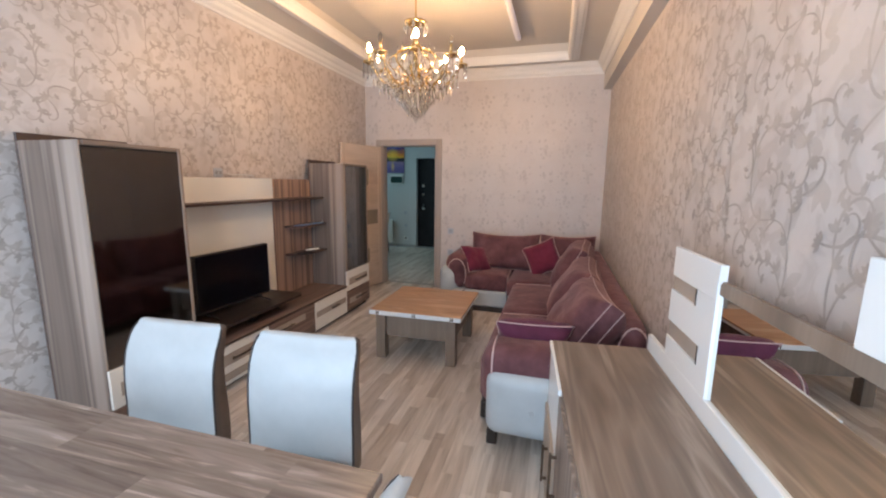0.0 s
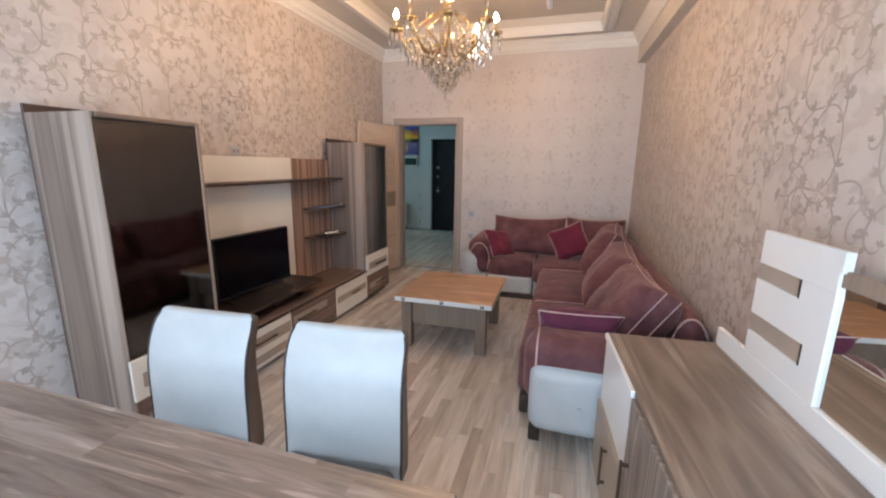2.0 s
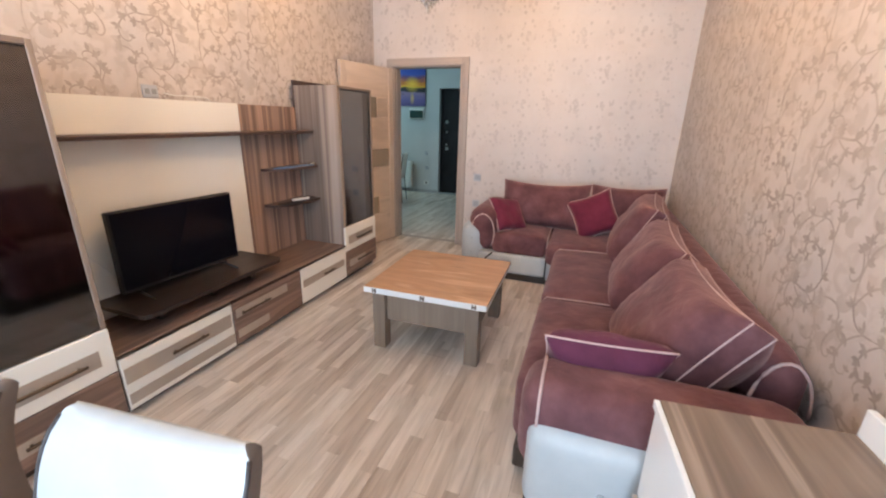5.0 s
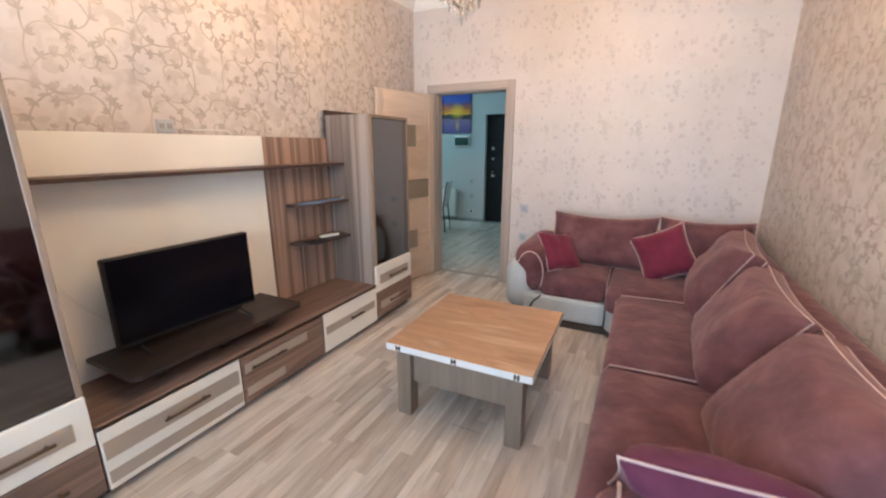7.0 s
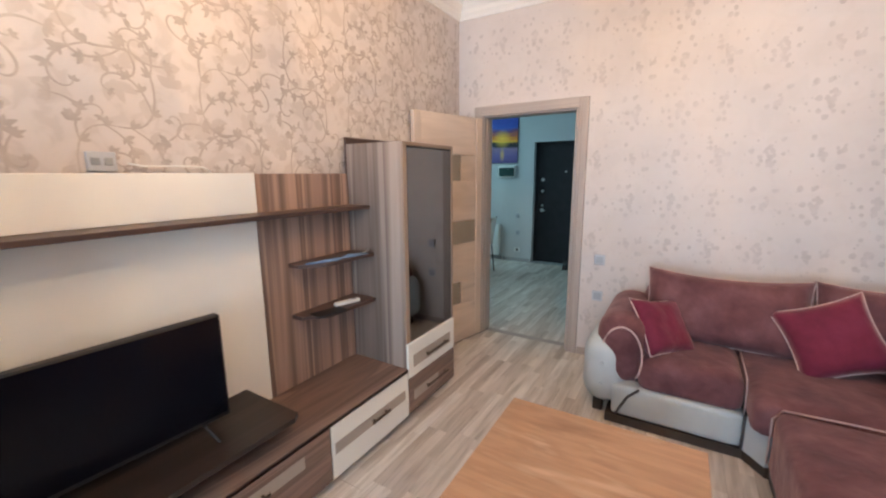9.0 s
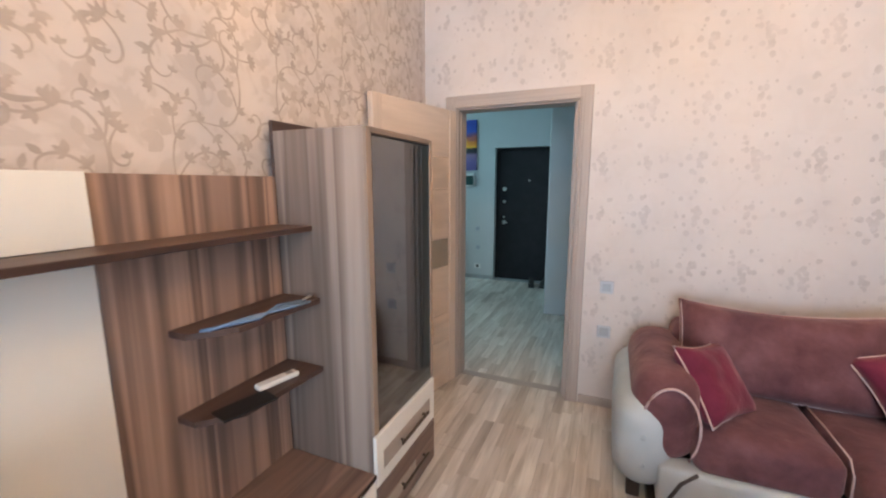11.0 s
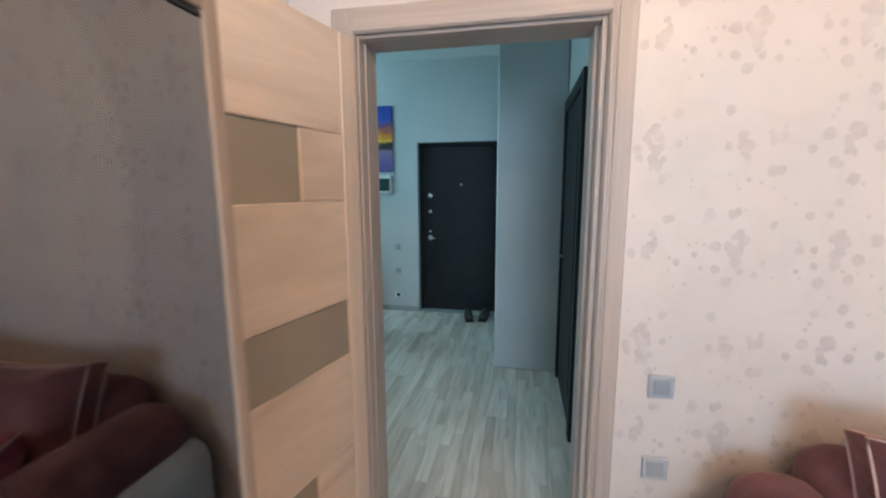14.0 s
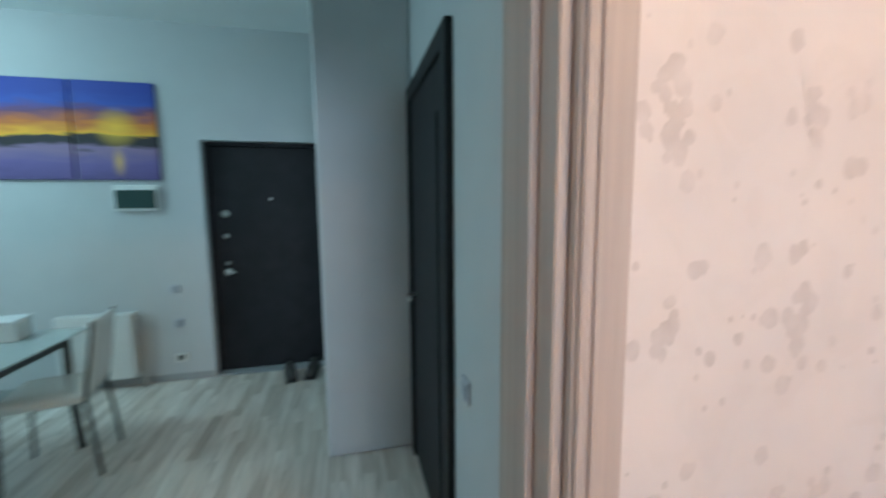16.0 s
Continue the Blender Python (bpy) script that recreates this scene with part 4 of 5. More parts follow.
part("piping", tube(line(*a), 0.006), M_PIPE, roll, "pale pink piping", True)
for x, y in ((-0.225, 2.44), (0.45, 2.44), (-0.25, 4.55), (-1.18, 4.95), (-1.18, 5.55)):
    part("foot", box(x + SX - 0.03, x + SX + 0.03, y + SY - 0.03, y + SY + 0.03, 0, 0.095, 0.006), M_DARKWOOD, sf, "dark wooden foot")


def back_cushion(cx, cy, cz, w, h, thick, lean, turn, roll=0.0, gusset=0.07, sag=0.012):
    m = Matrix.Translation((cx + SX, cy + SY, cz)) @ pose(0, 0, 0, 0, 0, turn) @ pose(0, 0, 0, lean) @ pose(0, 0, 0, 0, roll, 0)
    cushion("back_cushion", m, w, h, thick, M_SOFA, M_PIPE, sf, r=0.0036, pull=0.04, pipe_label="pale pink piping", gusset=gusset, sag=sag)


back_cushion(0.271, 3.03, 0.587, 0.71, 0.54, 0.25, -33, -86, 0, 0.09)
back_cushion(0.270, 3.91, 0.585, 0.86, 0.53, 0.25, -32, -93, 0, 0.075)
back_cushion(0.275, 4.70, 0.645, 0.70, 0.52, 0.25, -28, -95, 2, 0.07)
back_cushion(-0.545, 5.40, 0.645, 0.87, 0.47, 0.22, -16, 0, sag=0.03)
back_cushion(0.22, 5.40, 0.655, 0.66, 0.47, 0.22, -14, 0, sag=0.02)

# throw pillows
g = "crimson throw pillows on the sofa"
cushion("throw_pillow", pose(-0.86, 5.10, 0.575, -38, 8, 52), 0.38, 0.37, 0.15, M_PILLOW, M_PIPE, None, "crimson velour throw pillow with pale piping on the sofa", "pillow", g, pull=0.12)
cushion("throw_pillow", pose(-0.06, 5.20, 0.625, -26, -24, 4), 0.42, 0.42, 0.16, M_PILLOW, M_PIPE, None, "crimson velour throw pillow leaning in the sofa's corner", "pillow", g, pull=0.12)
cushion("throw_pillow", pose(-0.03, 2.735, 0.550, 36, 0, 5), 0.46, 0.34, 0.17, M_PURPLE, M_PIPE, None, "plum velour throw pillow leaning on the sofa's arm", "pillow", pull=0.08)


# ---- dining table and chairs ----
dt = thing("dining_table", (-1.14, 0.74, 0), 0, "ash brown dining table with streaky grain and painted sheen", "dining table")
part("tabletop", box(-0.80, 0.80, -0.42, 0.415, 0.722, 0.752, 0.004), M_TABLE_TOP, dt)
part("under_frame", box(-0.70, 0.70, -0.33, 0.33, 0.64, 0.7215, 0.003), M_ASH_LEG, dt)
for sx in (-1, 1):
    for sy in (-1, 1):
        part("leg", box(sx * 0.70 - 0.04, sx * 0.70 + 0.04, sy * 0.33 - 0.04, sy * 0.33 + 0.04, 0, 0.6395, 0.004), M_ASH_LEG, dt)


def chair_back(w=0.445, z0=0.37, z1=0.91):
    """A curved upholstered back as rows of points: up the front, over the top, and the rear face."""
    front, back = [], []
    n, m, cap = 20, 12, 0.016

    def row(y, z, crown):
        f = max(0.0, (z - (z1 - 0.065)) / 0.065)
        e = w / 2 - 0.030 * (1 - math.sqrt(max(0.0, 1 - min(1.0, f) ** 2)))
        return [(e * u, y - crown * (1 - u ** 4), z) for u in [2 * k / m - 1 for k in range(m + 1)]]

    def bow(f):
        return 0.02 * math.cos(f * math.pi) + 0.02 + 0.06 * f + 0.075 * f ** 5

    for k in range(n + 1):
        f = k / n
        z = z0 + (z1 - cap - z0) * f
        front.append(row(bow(f), z, 0.016))
        back.append(row(bow(f) + 2 * cap + 0.055 * (1 - f ** 2), z, 0.0))
    over = []
    for k in range(1, 11):
        a = k / 10 * math.pi
        over.append(row(bow(1) + cap - cap * math.cos(a), z1 - cap + cap * math.sin(a), 0.016 * max(0.0, math.cos(a))))
    return front, over, back


def skin(rows, t):
    grid = [[t.verts.new(p) for p in r] for r in rows]
    for a, b in zip(grid, grid[1:]):
        for k in range(len(a) - 1):
            t.faces.new((a[k], a[k + 1], b[k + 1], b[k]))
    return grid


def dining_chair(loc, rz, label):
    c = thing("dining_chair", loc, rz, label, "chair", "white dining chairs round the table")
    w = 0.43
    front, over, back = chair_back()
    t = bmesh.new()
    skin(front + over, t)
    part("back_front", t, M_LEATHER, c, "white faux leather front", True)
    t = bmesh.new()
    g = skin(back, t)
    for k in (0, -1):
        edge = [t.verts.new(r[k]) for r in front]
        for i in range(len(edge) - 1):
            t.faces.new((edge[i], edge[i + 1], g[i + 1][k], g[i][k]))
        t.faces.new([edge[-1]] + [t.verts.new(r[k]) for r in over[:-1]] + [g[-1][k]])
    part("back_shell", t, M_CHAIRBACK, c, "taupe faux leather back", True)
    for k in (0, -1):
        part("piping", tube([r[k] for r in front], 0.0045), M_PIPE_DARK, c, "dark piping", True)
    part("seat", softbox(0, -0.19, 0.405, w, 0.44, 0.09, 0.035, 0.015), M_CHAIRBACK, c, "taupe faux leather seat", True)
    for sx in (-1, 1):
        part("leg", tube([(sx * 0.18, -0.37, 0.37), (sx * 0.185, -0.375, 0.0)], [0.024, 0.016], seg=8), M_DARKWOOD, c, "dark wooden leg")
        part("leg", tube([(sx * 0.18, 0.06, 0.40), (sx * 0.185, 0.09, 0.0)], [0.024, 0.016], seg=8), M_DARKWOOD, c, "dark wooden leg")
    return c


dining_chair((-1.470, 1.42, 0), 4.0, "white leather dining chair with dark piping at the table")
dining_chair((-0.855, 1.46, 0), 5.5, "white leather dining chair with dark piping at the table")
dining_chair((-0.355, 0.775, 0), -88.0, "white leather dining chair at the table's end")


# ---- sideboard with mirror ----
SB_A = 4.6
sbd = thing("sideboard", (0.088, 2.29, 0), SB_A, "ash brown sideboard with white fronts and a mirror back", "sideboard")
SL, SD, SH = 1.52, 0.445, 0.735
part("carcass", box(0.014, SD, -SL, 0.0, 0.05, SH - 0.026, 0.002), M_ASH_V, sbd)
part("plinth", box(0.04, SD - 0.02, -SL + 0.02, -0.02, 0, 0.05, 0.002), M_DARKBOARD, sbd)
part("top_board", box(0.0, SD, -SL, 0.0, SH - 0.025, SH, 0.002), M_ASH_TOP, sbd)
part("top_edge", box(-0.014, -0.0005, -0.51, 0.0, SH - 0.026, SH - 0.001, 0.002), M_WHITE, sbd, "white edge strip")
d = part("drawer_front", box(-0.006, 0.0135, -0.50, -0.002, 0.40, SH - 0.028, 0.003), M_WHITE, sbd, "white drawer front")
d = part("door", box(-0.018, 0.0135, -0.50, -0.002, 0.06, 0.395, 0.003), M_TAUPE, sbd, "taupe lower door")
bm = box(-0.046, -0.036, -0.30, -0.285, 0.16, 0.34, 0.002)
for z in (0.17, 0.32):
    box(-0.038, -0.0175, -0.298, -0.287, z, z + 0.01, 0.001, bm)
part("handle", bm, M_BRONZE, d, "dark bronze bar handle")
for a, b in ((-1.01, -0.505), (-SL + 0.002, -1.015)):
    d = part("door", box(-0.010, 0.0135, a, b, 0.06, SH - 0.028, 0.003), M_ASH_V, sbd, "ash brown door")
    bm = box(-0.040, -0.030, b - 0.07, b - 0.055, 0.3, 0.5, 0.002)
    for z in (0.31, 0.48):
        box(-0.032, -0.0095, b - 0.068, b - 0.057, z, z + 0.01, 0.001, bm)
    part("handle", bm, M_BRONZE, d, "dark bronze bar handle")
part("back_rail", box(SD + 0.001, SD + 0.02, -SL, 0.0, SH - 0.03, SH + 0.075, 0.002), M_WHITE, sbd, "white back rail")


def slotted_panel(y0, y1, open_far):
    """Upright white board with two slots cut in from one edge, taupe board behind them."""
    z0, z1 = SH + 0.0755, 1.275
    w = y1 - y0
    s = 0.63 * w
    a, b = (y1 - s, y1) if open_far else (y0, y0 + s)
    s2 = 0.78 * w
    a2, b2 = (y1 - s2, y1) if open_far else (y0, y0 + s2)
    bm = box(SD + 0.001, SD + 0.02, y0, y1, 1.155, z1, 0.002)
    r0, r1 = (y0, a) if open_far else (b, y1)
    box(SD + 0.001, SD + 0.02, r0, r1, 1.095, 1.155, 0.0, bm)
    box(SD + 0.001, SD + 0.02, y0, y1, 0.965, 1.095, 0.0, bm)
    r0, r1 = (y0, a2) if open_far else (b2, y1)
    box(SD + 0.001, SD + 0.02, r0, r1, 0.895, 0.965, 0.0, bm)
    box(SD + 0.001, SD + 0.02, y0, y1, z0, 0.895, 0.0, bm)
    p = part("slotted_panel", bm, M_WHITE, sbd, "white slotted upright panel")
    if open_far:
        for e, lo, hi in ((a, 1.0955, 1.1545), (a2, 0.8955, 0.9645)):
            part("slot_edge", box(SD - 0.001, SD + 0.0195, e + 0.0005, e + 0.007, lo, hi, 0), M_DARKWOOD, p, "dark slot edge")
    part("slot_backing", box(SD + 0.008, SD + 0.019, a + 0.008, b - 0.001, 1.0955, 1.1545, 0), M_TAUPE, p, "taupe backing")
    part("slot_backing", box(SD + 0.008, SD + 0.019, a2 + 0.008, b2 - 0.001, 0.8955, 0.9645, 0), M_TAUPE, p, "taupe backing")
    part("top_lip", box(SD - 0.003, SD + 0.022, y0 - 0.012, y0 - 0.0005, 1.215, z1, 0.001), M_WHITE, p)


slotted_panel(-0.61, -0.225, True)
part("upper_panel", box(SD + 0.001, SD + 0.02, -1.50, -1.15, 1.2235, 1.40, 0.002), M_WHITE, sbd, "white upper board")
mir = part("mirror", box(SD + 0.012, SD + 0.016, -1.50, -0.611, SH + 0.076, 1.175, 0), M_MIRROR, sbd, "clear mirror")
part("mirror_frame", box(SD + 0.008, SD + 0.022, -1.50, -0.611, 1.1755, 1.222, 0.001), M_ASH_LEG, mir, "taupe mirror edge")
part("mirror_back", box(SD + 0.0165, SD + 0.022, -1.50, -0.611, SH + 0.076, 1.175, 0), M_TAUPE, mir)


# ---- chandelier and ceiling light ----
CX, CY = -1.05, 3.385
ch = thing("chandelier", (CX, CY, 1.985), 0, "gold crystal chandelier with candle bulbs, some lit", "chandelier")
part("rod", tube([(0, 0, 0.30), (0, 0, 1.06)], 0.007, seg=8), M_GOLD, ch, smooth=True)
part("canopy", lathe([(0.01, 0.98), (0.06, 1.02), (0.07, 1.06)], seg=20), M_GOLD, ch, smooth=True)
part("upper_bowl", lathe([(0.012, 0.70), (0.05, 0.705), (0.08, 0.72), (0.088, 0.735), (0.07, 0.74), (0.02, 0.735)], seg=24), M_GOLD, ch, smooth=True)
part("stem", lathe([(0.012, 0.30), (0.03, 0.33), (0.045, 0.37), (0.05, 0.41), (0.028, 0.45), (0.018, 0.50), (0.032, 0.54), (0.036, 0.57), (0.016, 0.61), (0.02, 0.66), (0.012, 0.70)], seg=18), M_GOLD, ch, smooth=True)
RA = 0.355
drop = lathe([(0.0008, 0.022), (0.005, 0.014), (0.0085, 0.0), (0.006, -0.012), (0.0008, -0.020)], seg=6)
drop_me = bpy.data.meshes.new("crystal")
drop.to_mesh(drop_me)
drop.free()
drop_me.materials.append(M_CRYSTAL)


def crystal(x, y, z, s, parent=ch):
    ob = new("crystal", drop_me)
    ob.parent = parent
    ob.matrix_basis = Matrix.Translation((x, y, z)) @ Matrix.Diagonal((s, s, s * 1.35, 1))


for k in range(8):
    ang = k * math.tau / 8 + radians(-70)
    c, s = math.cos(ang), math.sin(ang)
    pts = []
    for i in range(15):
        f = i / 14
        r = 0.035 + (RA - 0.035) * f
        z = 0.35 - 0.10 * math.sin(f * math.pi * 1.05) + 0.08 * f ** 3
        pts.append((r * c, r * s, z))
    arm = part("arm", tube(pts, 0.010, seg=8), M_GOLD, ch, smooth=True)
    up = [((0.05 + 0.16 * math.sin(f / 10 * math.pi)) * c, (0.05 + 0.16 * math.sin(f / 10 * math.pi)) * s, 0.33 + 0.22 * f / 10) for f in range(11)]
    part("scroll", tube(up, 0.006, seg=6), M_GOLD, arm, smooth=True)
    part("drip_pan", lathe([(0.008, 0.415), (0.045, 0.43), (0.052, 0.442), (0.03, 0.438), (0.012, 0.445)], RA * c, RA * s, 0, 16), M_GOLD, arm, smooth=True)
    part("candle", lathe([(0.011, 0.445), (0.012, 0.505), (0.009, 0.51)], RA * c, RA * s, 0, 10), M_GOLD, arm, smooth=True)
    on = k in (0, 2, 6, 3)
    part("bulb", lathe([(0.008, 0.507), (0.0145, 0.520), (0.0175, 0.534), (0.0125, 0.551), (0.004, 0.567), (0.001, 0.573)], RA * c, RA * s, 0, 12), M_BULB if on else M_BULB_OFF, arm, "lit warm bulb" if on else "unlit clear bulb", True)
    for j in range(4):
        b = ang + j * math.tau / 4 + 0.4
        crystal((RA * c + 0.048 * math.cos(b)), (RA * s + 0.048 * math.sin(b)), 0.405, 1.0)
        crystal((RA * c + 0.048 * math.cos(b)), (RA * s + 0.048 * math.sin(b)), 0.355, 1.4)
    crystal(RA * c * 0.78, RA * s * 0.78, 0.235, 1.5)
    crystal(RA * c * 0.92, RA * s * 0.92, 0.285, 1.4)
    crystal(RA * c * 0.60, RA * s * 0.60, 0.205, 1.5)
    crystal(RA * c * 0.45, RA * s * 0.45, 0.215, 1.5)
    crystal(RA * c * 0.4, RA * s * 0.4, 0.52, 1.4)
    crystal(RA * c * 0.55, RA * s * 0.55, 0.44, 1.4)
for ring, (r, z, n) in enumerate(((0.17, 0.27, 22), (0.17, 0.22, 22), (0.145, 0.20, 19), (0.13, 0.165, 18), (0.11, 0.15, 15), (0.095, 0.125, 14), (0.08, 0.10, 12), (0.055, 0.085, 9), (0.035, 0.055, 6), (0.25, 0.25, 20), (0.30, 0.30, 20), (0.21, 0.29, 16), (0.12, 0.42, 12), (0.16, 0.36, 12), (0.085, 0.69, 10), (0.08, 0.25, 8), (0.06, 0.19, 7))):
    for j in range(n):
        b = j * math.tau / n + ring * 0.3
        crystal(r * math.cos(b), r * math.sin(b), z + 0.012 * math.sin(j * 2.4), 1.3)
crystal(0, 0, 0.025, 1.5)
part("crystal_ring", tube([(0.15 * math.cos(k * math.tau / 24), 0.15 * math.sin(k * math.tau / 24), 0.305) for k in range(24)], 0.005, True), M_GOLD, ch, smooth=True)
for k in range(4):
    a = k * math.tau / 4
    part("ring_stay", tube([(0.03 * math.cos(a), 0.03 * math.sin(a), 0.335), (0.15 * math.cos(a), 0.15 * math.sin(a), 0.305)], 0.004), M_GOLD, ch)

led = thing("ceiling_light", (-0.425, 4.86, 3.045), 0, "slim unlit tube light under the ceiling panel", "ceiling light")
part("diffuser", tube([(0, -1.75, -0.03), (0, -1.0, -0.03), (0, -0.05, -0.03), (0, -0.005, -0.03)], [0.028, 0.03, 0.03, 0.012], seg=12), M_TUBE_SHEEN, led, "unlit tube with a faint glow for its bluish sheen", True)
part("mount", box(-0.02, 0.02, -1.7, -0.02, -0.008, 0.0, 0.001), M_WHITE, led)


# ---- things in the hall ----
ed = thing("door_2", ((EX0 + EX1) / 2, HY, 0), 0, "black padded steel entry door, closed", "door", kind="structure")
ex = (EX0 + EX1) / 2
W2 = (EX1 - EX0) / 2
bm = box(-W2, -W2 + 0.035, 0.09, 0.16, 0, EZ, 0.003)
box(W2 - 0.035, W2, 0.09, 0.16, 0, EZ, 0.003, bm)
box(-W2 + 0.036, W2 - 0.036, 0.09, 0.16, EZ - 0.035, EZ, 0.003, bm)
part("frame", bm, M_BLACKDOOR, ed)
part("leaf", box(-W2 + 0.036, W2 - 0.036, 0.11, 0.17, 0.008, EZ - 0.036, 0.006), M_BLACKDOOR, ed)
part("threshold", box(-W2, W2, 0.0, 0.20, 0.0, 0.012, 0.003), M_TIN, ed)
for z, r in ((1.418, 0.034), (1.225, 0.024), (0.985, 0.018), (0.905, 0.034)):
    hb = moved(lathe([(r, 0), (r, 0.008), (r * 0.6, 0.016), (r * 0.3, 0.018)], seg=16), pose(-2.908 - ex, 0.11, z, 90))
    part("lock", hb, M_STEEL, ed, "round steel lock plate", True)
part("peephole", moved(lathe([(0.014, 0), (0.014, 0.006), (0.008, 0.008)], seg=12), pose(-2.53 - ex, 0.11, 1.546, 90)), M_STEEL, ed, "steel peephole", True)
part("lever", tube([(-2.908 - ex, 0.10, 0.905), (-2.908 - ex, 0.06, 0.905), (-2.86 - ex, 0.055, 0.905), (-2.84 - ex, 0.055, 0.905)], 0.007, seg=8), M_STEEL, ed, "steel lever", True)

bd = thing("door_3", (HXR, 7.08, 0), 0, "dark brown interior door in the hall, closed", "door", kind="structure")
bm = box(-0.03, 0.0, -0.46, -0.38, 0, 2.12, 0.003)
box(-0.03, 0.0, 0.38, 0.46, 0, 2.12, 0.003, bm)
box(-0.03, 0.0, -0.3795, 0.3795, 2.04, 2.12, 0.003, bm)
part("casing", bm, M_BLACKDOOR, bd)
part("leaf", box(-0.015, 0.0, -0.379, 0.379, 0.005, 2.039, 0.003), M_BLACKDOOR, bd)
part("leaf_panel", box(-0.022, -0.0155, -0.28, 0.28, 0.2, 1.85, 0.004), M_BLACKDOOR, bd)
part("door_handle", tube([(-0.015, 0.30, 1.0), (-0.06, 0.30, 1.0), (-0.065, 0.27, 1.0), (-0.065, 0.18, 1.0)], 0.009, seg=8), M_STEEL, bd, "steel lever handle", True)


def painting_material():
    """Sunset over water: bands by height, a sun glow and its reflection."""
    m = mat_new("sunset_canvas", (0.3, 0.2, 0.3), 0.6)
    geo = nd(m, "ShaderNodeNewGeometry")
    sep = nd(m, "ShaderNodeSeparateXYZ")
    lk(m, geo.outputs["Position"], sep.inputs[0])
    n = nd(m, "ShaderNodeTexNoise", Scale=5.0, Detail=4.0, Distortion=0.8)
    mp = nd(m, "ShaderNodeMapping")
    mp.inputs["Scale"].default_value = (0.8, 1, 3.0)
    lk(m, geo.outputs["Position"], mp.inputs["Vector"])
    lk(m, mp.outputs["Vector"], n.inputs["Vector"])
    mr = nd(m, "ShaderNodeMapRange")
    mr.inputs["From Min"].default_value, mr.inputs["From Max"].default_value = 1.70, 2.45
    lk(m, sep.outputs["Z"], mr.inputs["Value"])
    ad = nd(m, "ShaderNodeMath")
    ad.operation = "MULTIPLY_ADD"
    ad.inputs[1].default_value = 0.22
    lk(m, n.outputs["Fac"], ad.inputs[0])
    lk(m, mr.outputs["Result"], ad.inputs[2])
    r = ramp(m, ad.outputs[0], [(0.10, (0.10, 0.07, 0.22)), (0.28, (0.16, 0.11, 0.32)), (0.43, (0.26, 0.17, 0.30)), (0.475, (0.015, 0.012, 0.02)), (0.55, (0.02, 0.012, 0.015)),
                                (0.575, (0.95, 0.46, 0.02)), (0.68, (0.62, 0.16, 0.02)), (0.80, (0.14, 0.05, 0.14)), (0.89, (0.03, 0.08, 0.45)), (1.0, (0.02, 0.05, 0.36))])
    dx = nd(m, "ShaderNodeVectorMath")
    dx.operation = "DISTANCE"
    dx.inputs[1].default_value = (-3.60, HY, 2.10)
    lk(m, geo.outputs["Position"], dx.inputs[0])
    glow = ramp(m, dx.outputs["Value"], [(0.0, (1, 1, 1)), (0.05, (0.6, 0.6, 0.6)), (0.17, (0, 0, 0))])
    base = mixc(m, glow.outputs["Color"], r.outputs["Color"], (1.0, 0.62, 0.05))
    sc = nd(m, "ShaderNodeVectorMath")
    sc.operation = "MULTIPLY"
    sc.inputs[1].default_value = (2.6, 0.0, 1.0)
    lk(m, geo.outputs["Position"], sc.inputs[0])
    dy = nd(m, "ShaderNodeVectorMath")
    dy.operation = "DISTANCE"
    dy.inputs[1].default_value = (-3.60 * 2.6, 0.0, 1.84)
    lk(m, sc.outputs[0], dy.inputs[0])
    glit = ramp(m, dy.outputs["Value"], [(0.0, (0.75, 0.75, 0.75)), (0.13, (0, 0, 0))])
    lk(m, mixc(m, glit.outputs["Color"], base, (0.95, 0.55, 0.08)), bsdf(m).inputs["Base Color"])
    return m


M_PAINT = painting_material()
for k, x in enumerate((-3.325, -3.905, -4.485)):
    pc = thing("picture", (x, HY - 0.03, 1.70), 0, "canvas picture of a blue and orange sunset over water", "picture", "three sunset canvases on the hall wall")
    part("canvas", box(-0.565, 0.0, 0.0, 0.028, 0.0, 0.75, 0.004), M_PAINT, pc)
eb = thing("distribution_box", (-3.505, HY, 1.455), 0, "white distribution box with smoked dark cover", "fuse box")
part("housing", box(-0.155, 0.155, -0.045, 0, 0, 0.205, 0.006), M_PLASTIC_W, eb)
part("cover", box(-0.14, 0.14, -0.056, -0.0455, 0.02, 0.165, 0.004), M_GREEN_GLASS, eb, "smoked dark cover")
rd = thing("radiator", (-3.85, HY - 0.02, 0), 0, "white panel radiator on the hall wall", "radiator")
part("front_panel", box(-0.26, 0.26, -0.10, -0.09, 0.10, 0.62, 0.004), M_PLASTIC_W, rd)
part("rear_panel", box(-0.26, 0.26, -0.03, -0.02, 0.10, 0.62, 0.004), M_PLASTIC_W, rd)
for k in range(9):
    part("rib", box(-0.235 + k * 0.055, -0.21 + k * 0.055, -0.106, -0.1005, 0.14, 0.58, 0.003), M_PLASTIC_W, rd)
part("top_grille", box(-0.262, 0.262, -0.102, -0.015, 0.6205, 0.635, 0.003), M_PLASTIC_W, rd)
part("pipe", tube([(0.262, -0.06, 0.12), (0.31, -0.06, 0.12), (0.31, -0.06, 0.0)], 0.009, seg=8), M_STEEL, rd, "steel pipe", True)
part("valve", tube([(0.262, -0.06, 0.60), (0.30, -0.06, 0.60)], 0.012, seg=8), M_STEEL, rd, "steel valve", True)
part("bracket", box(-0.2, 0.2, -0.0195, 0.02, 0.3, 0.33, 0.002), M_TIN, rd)
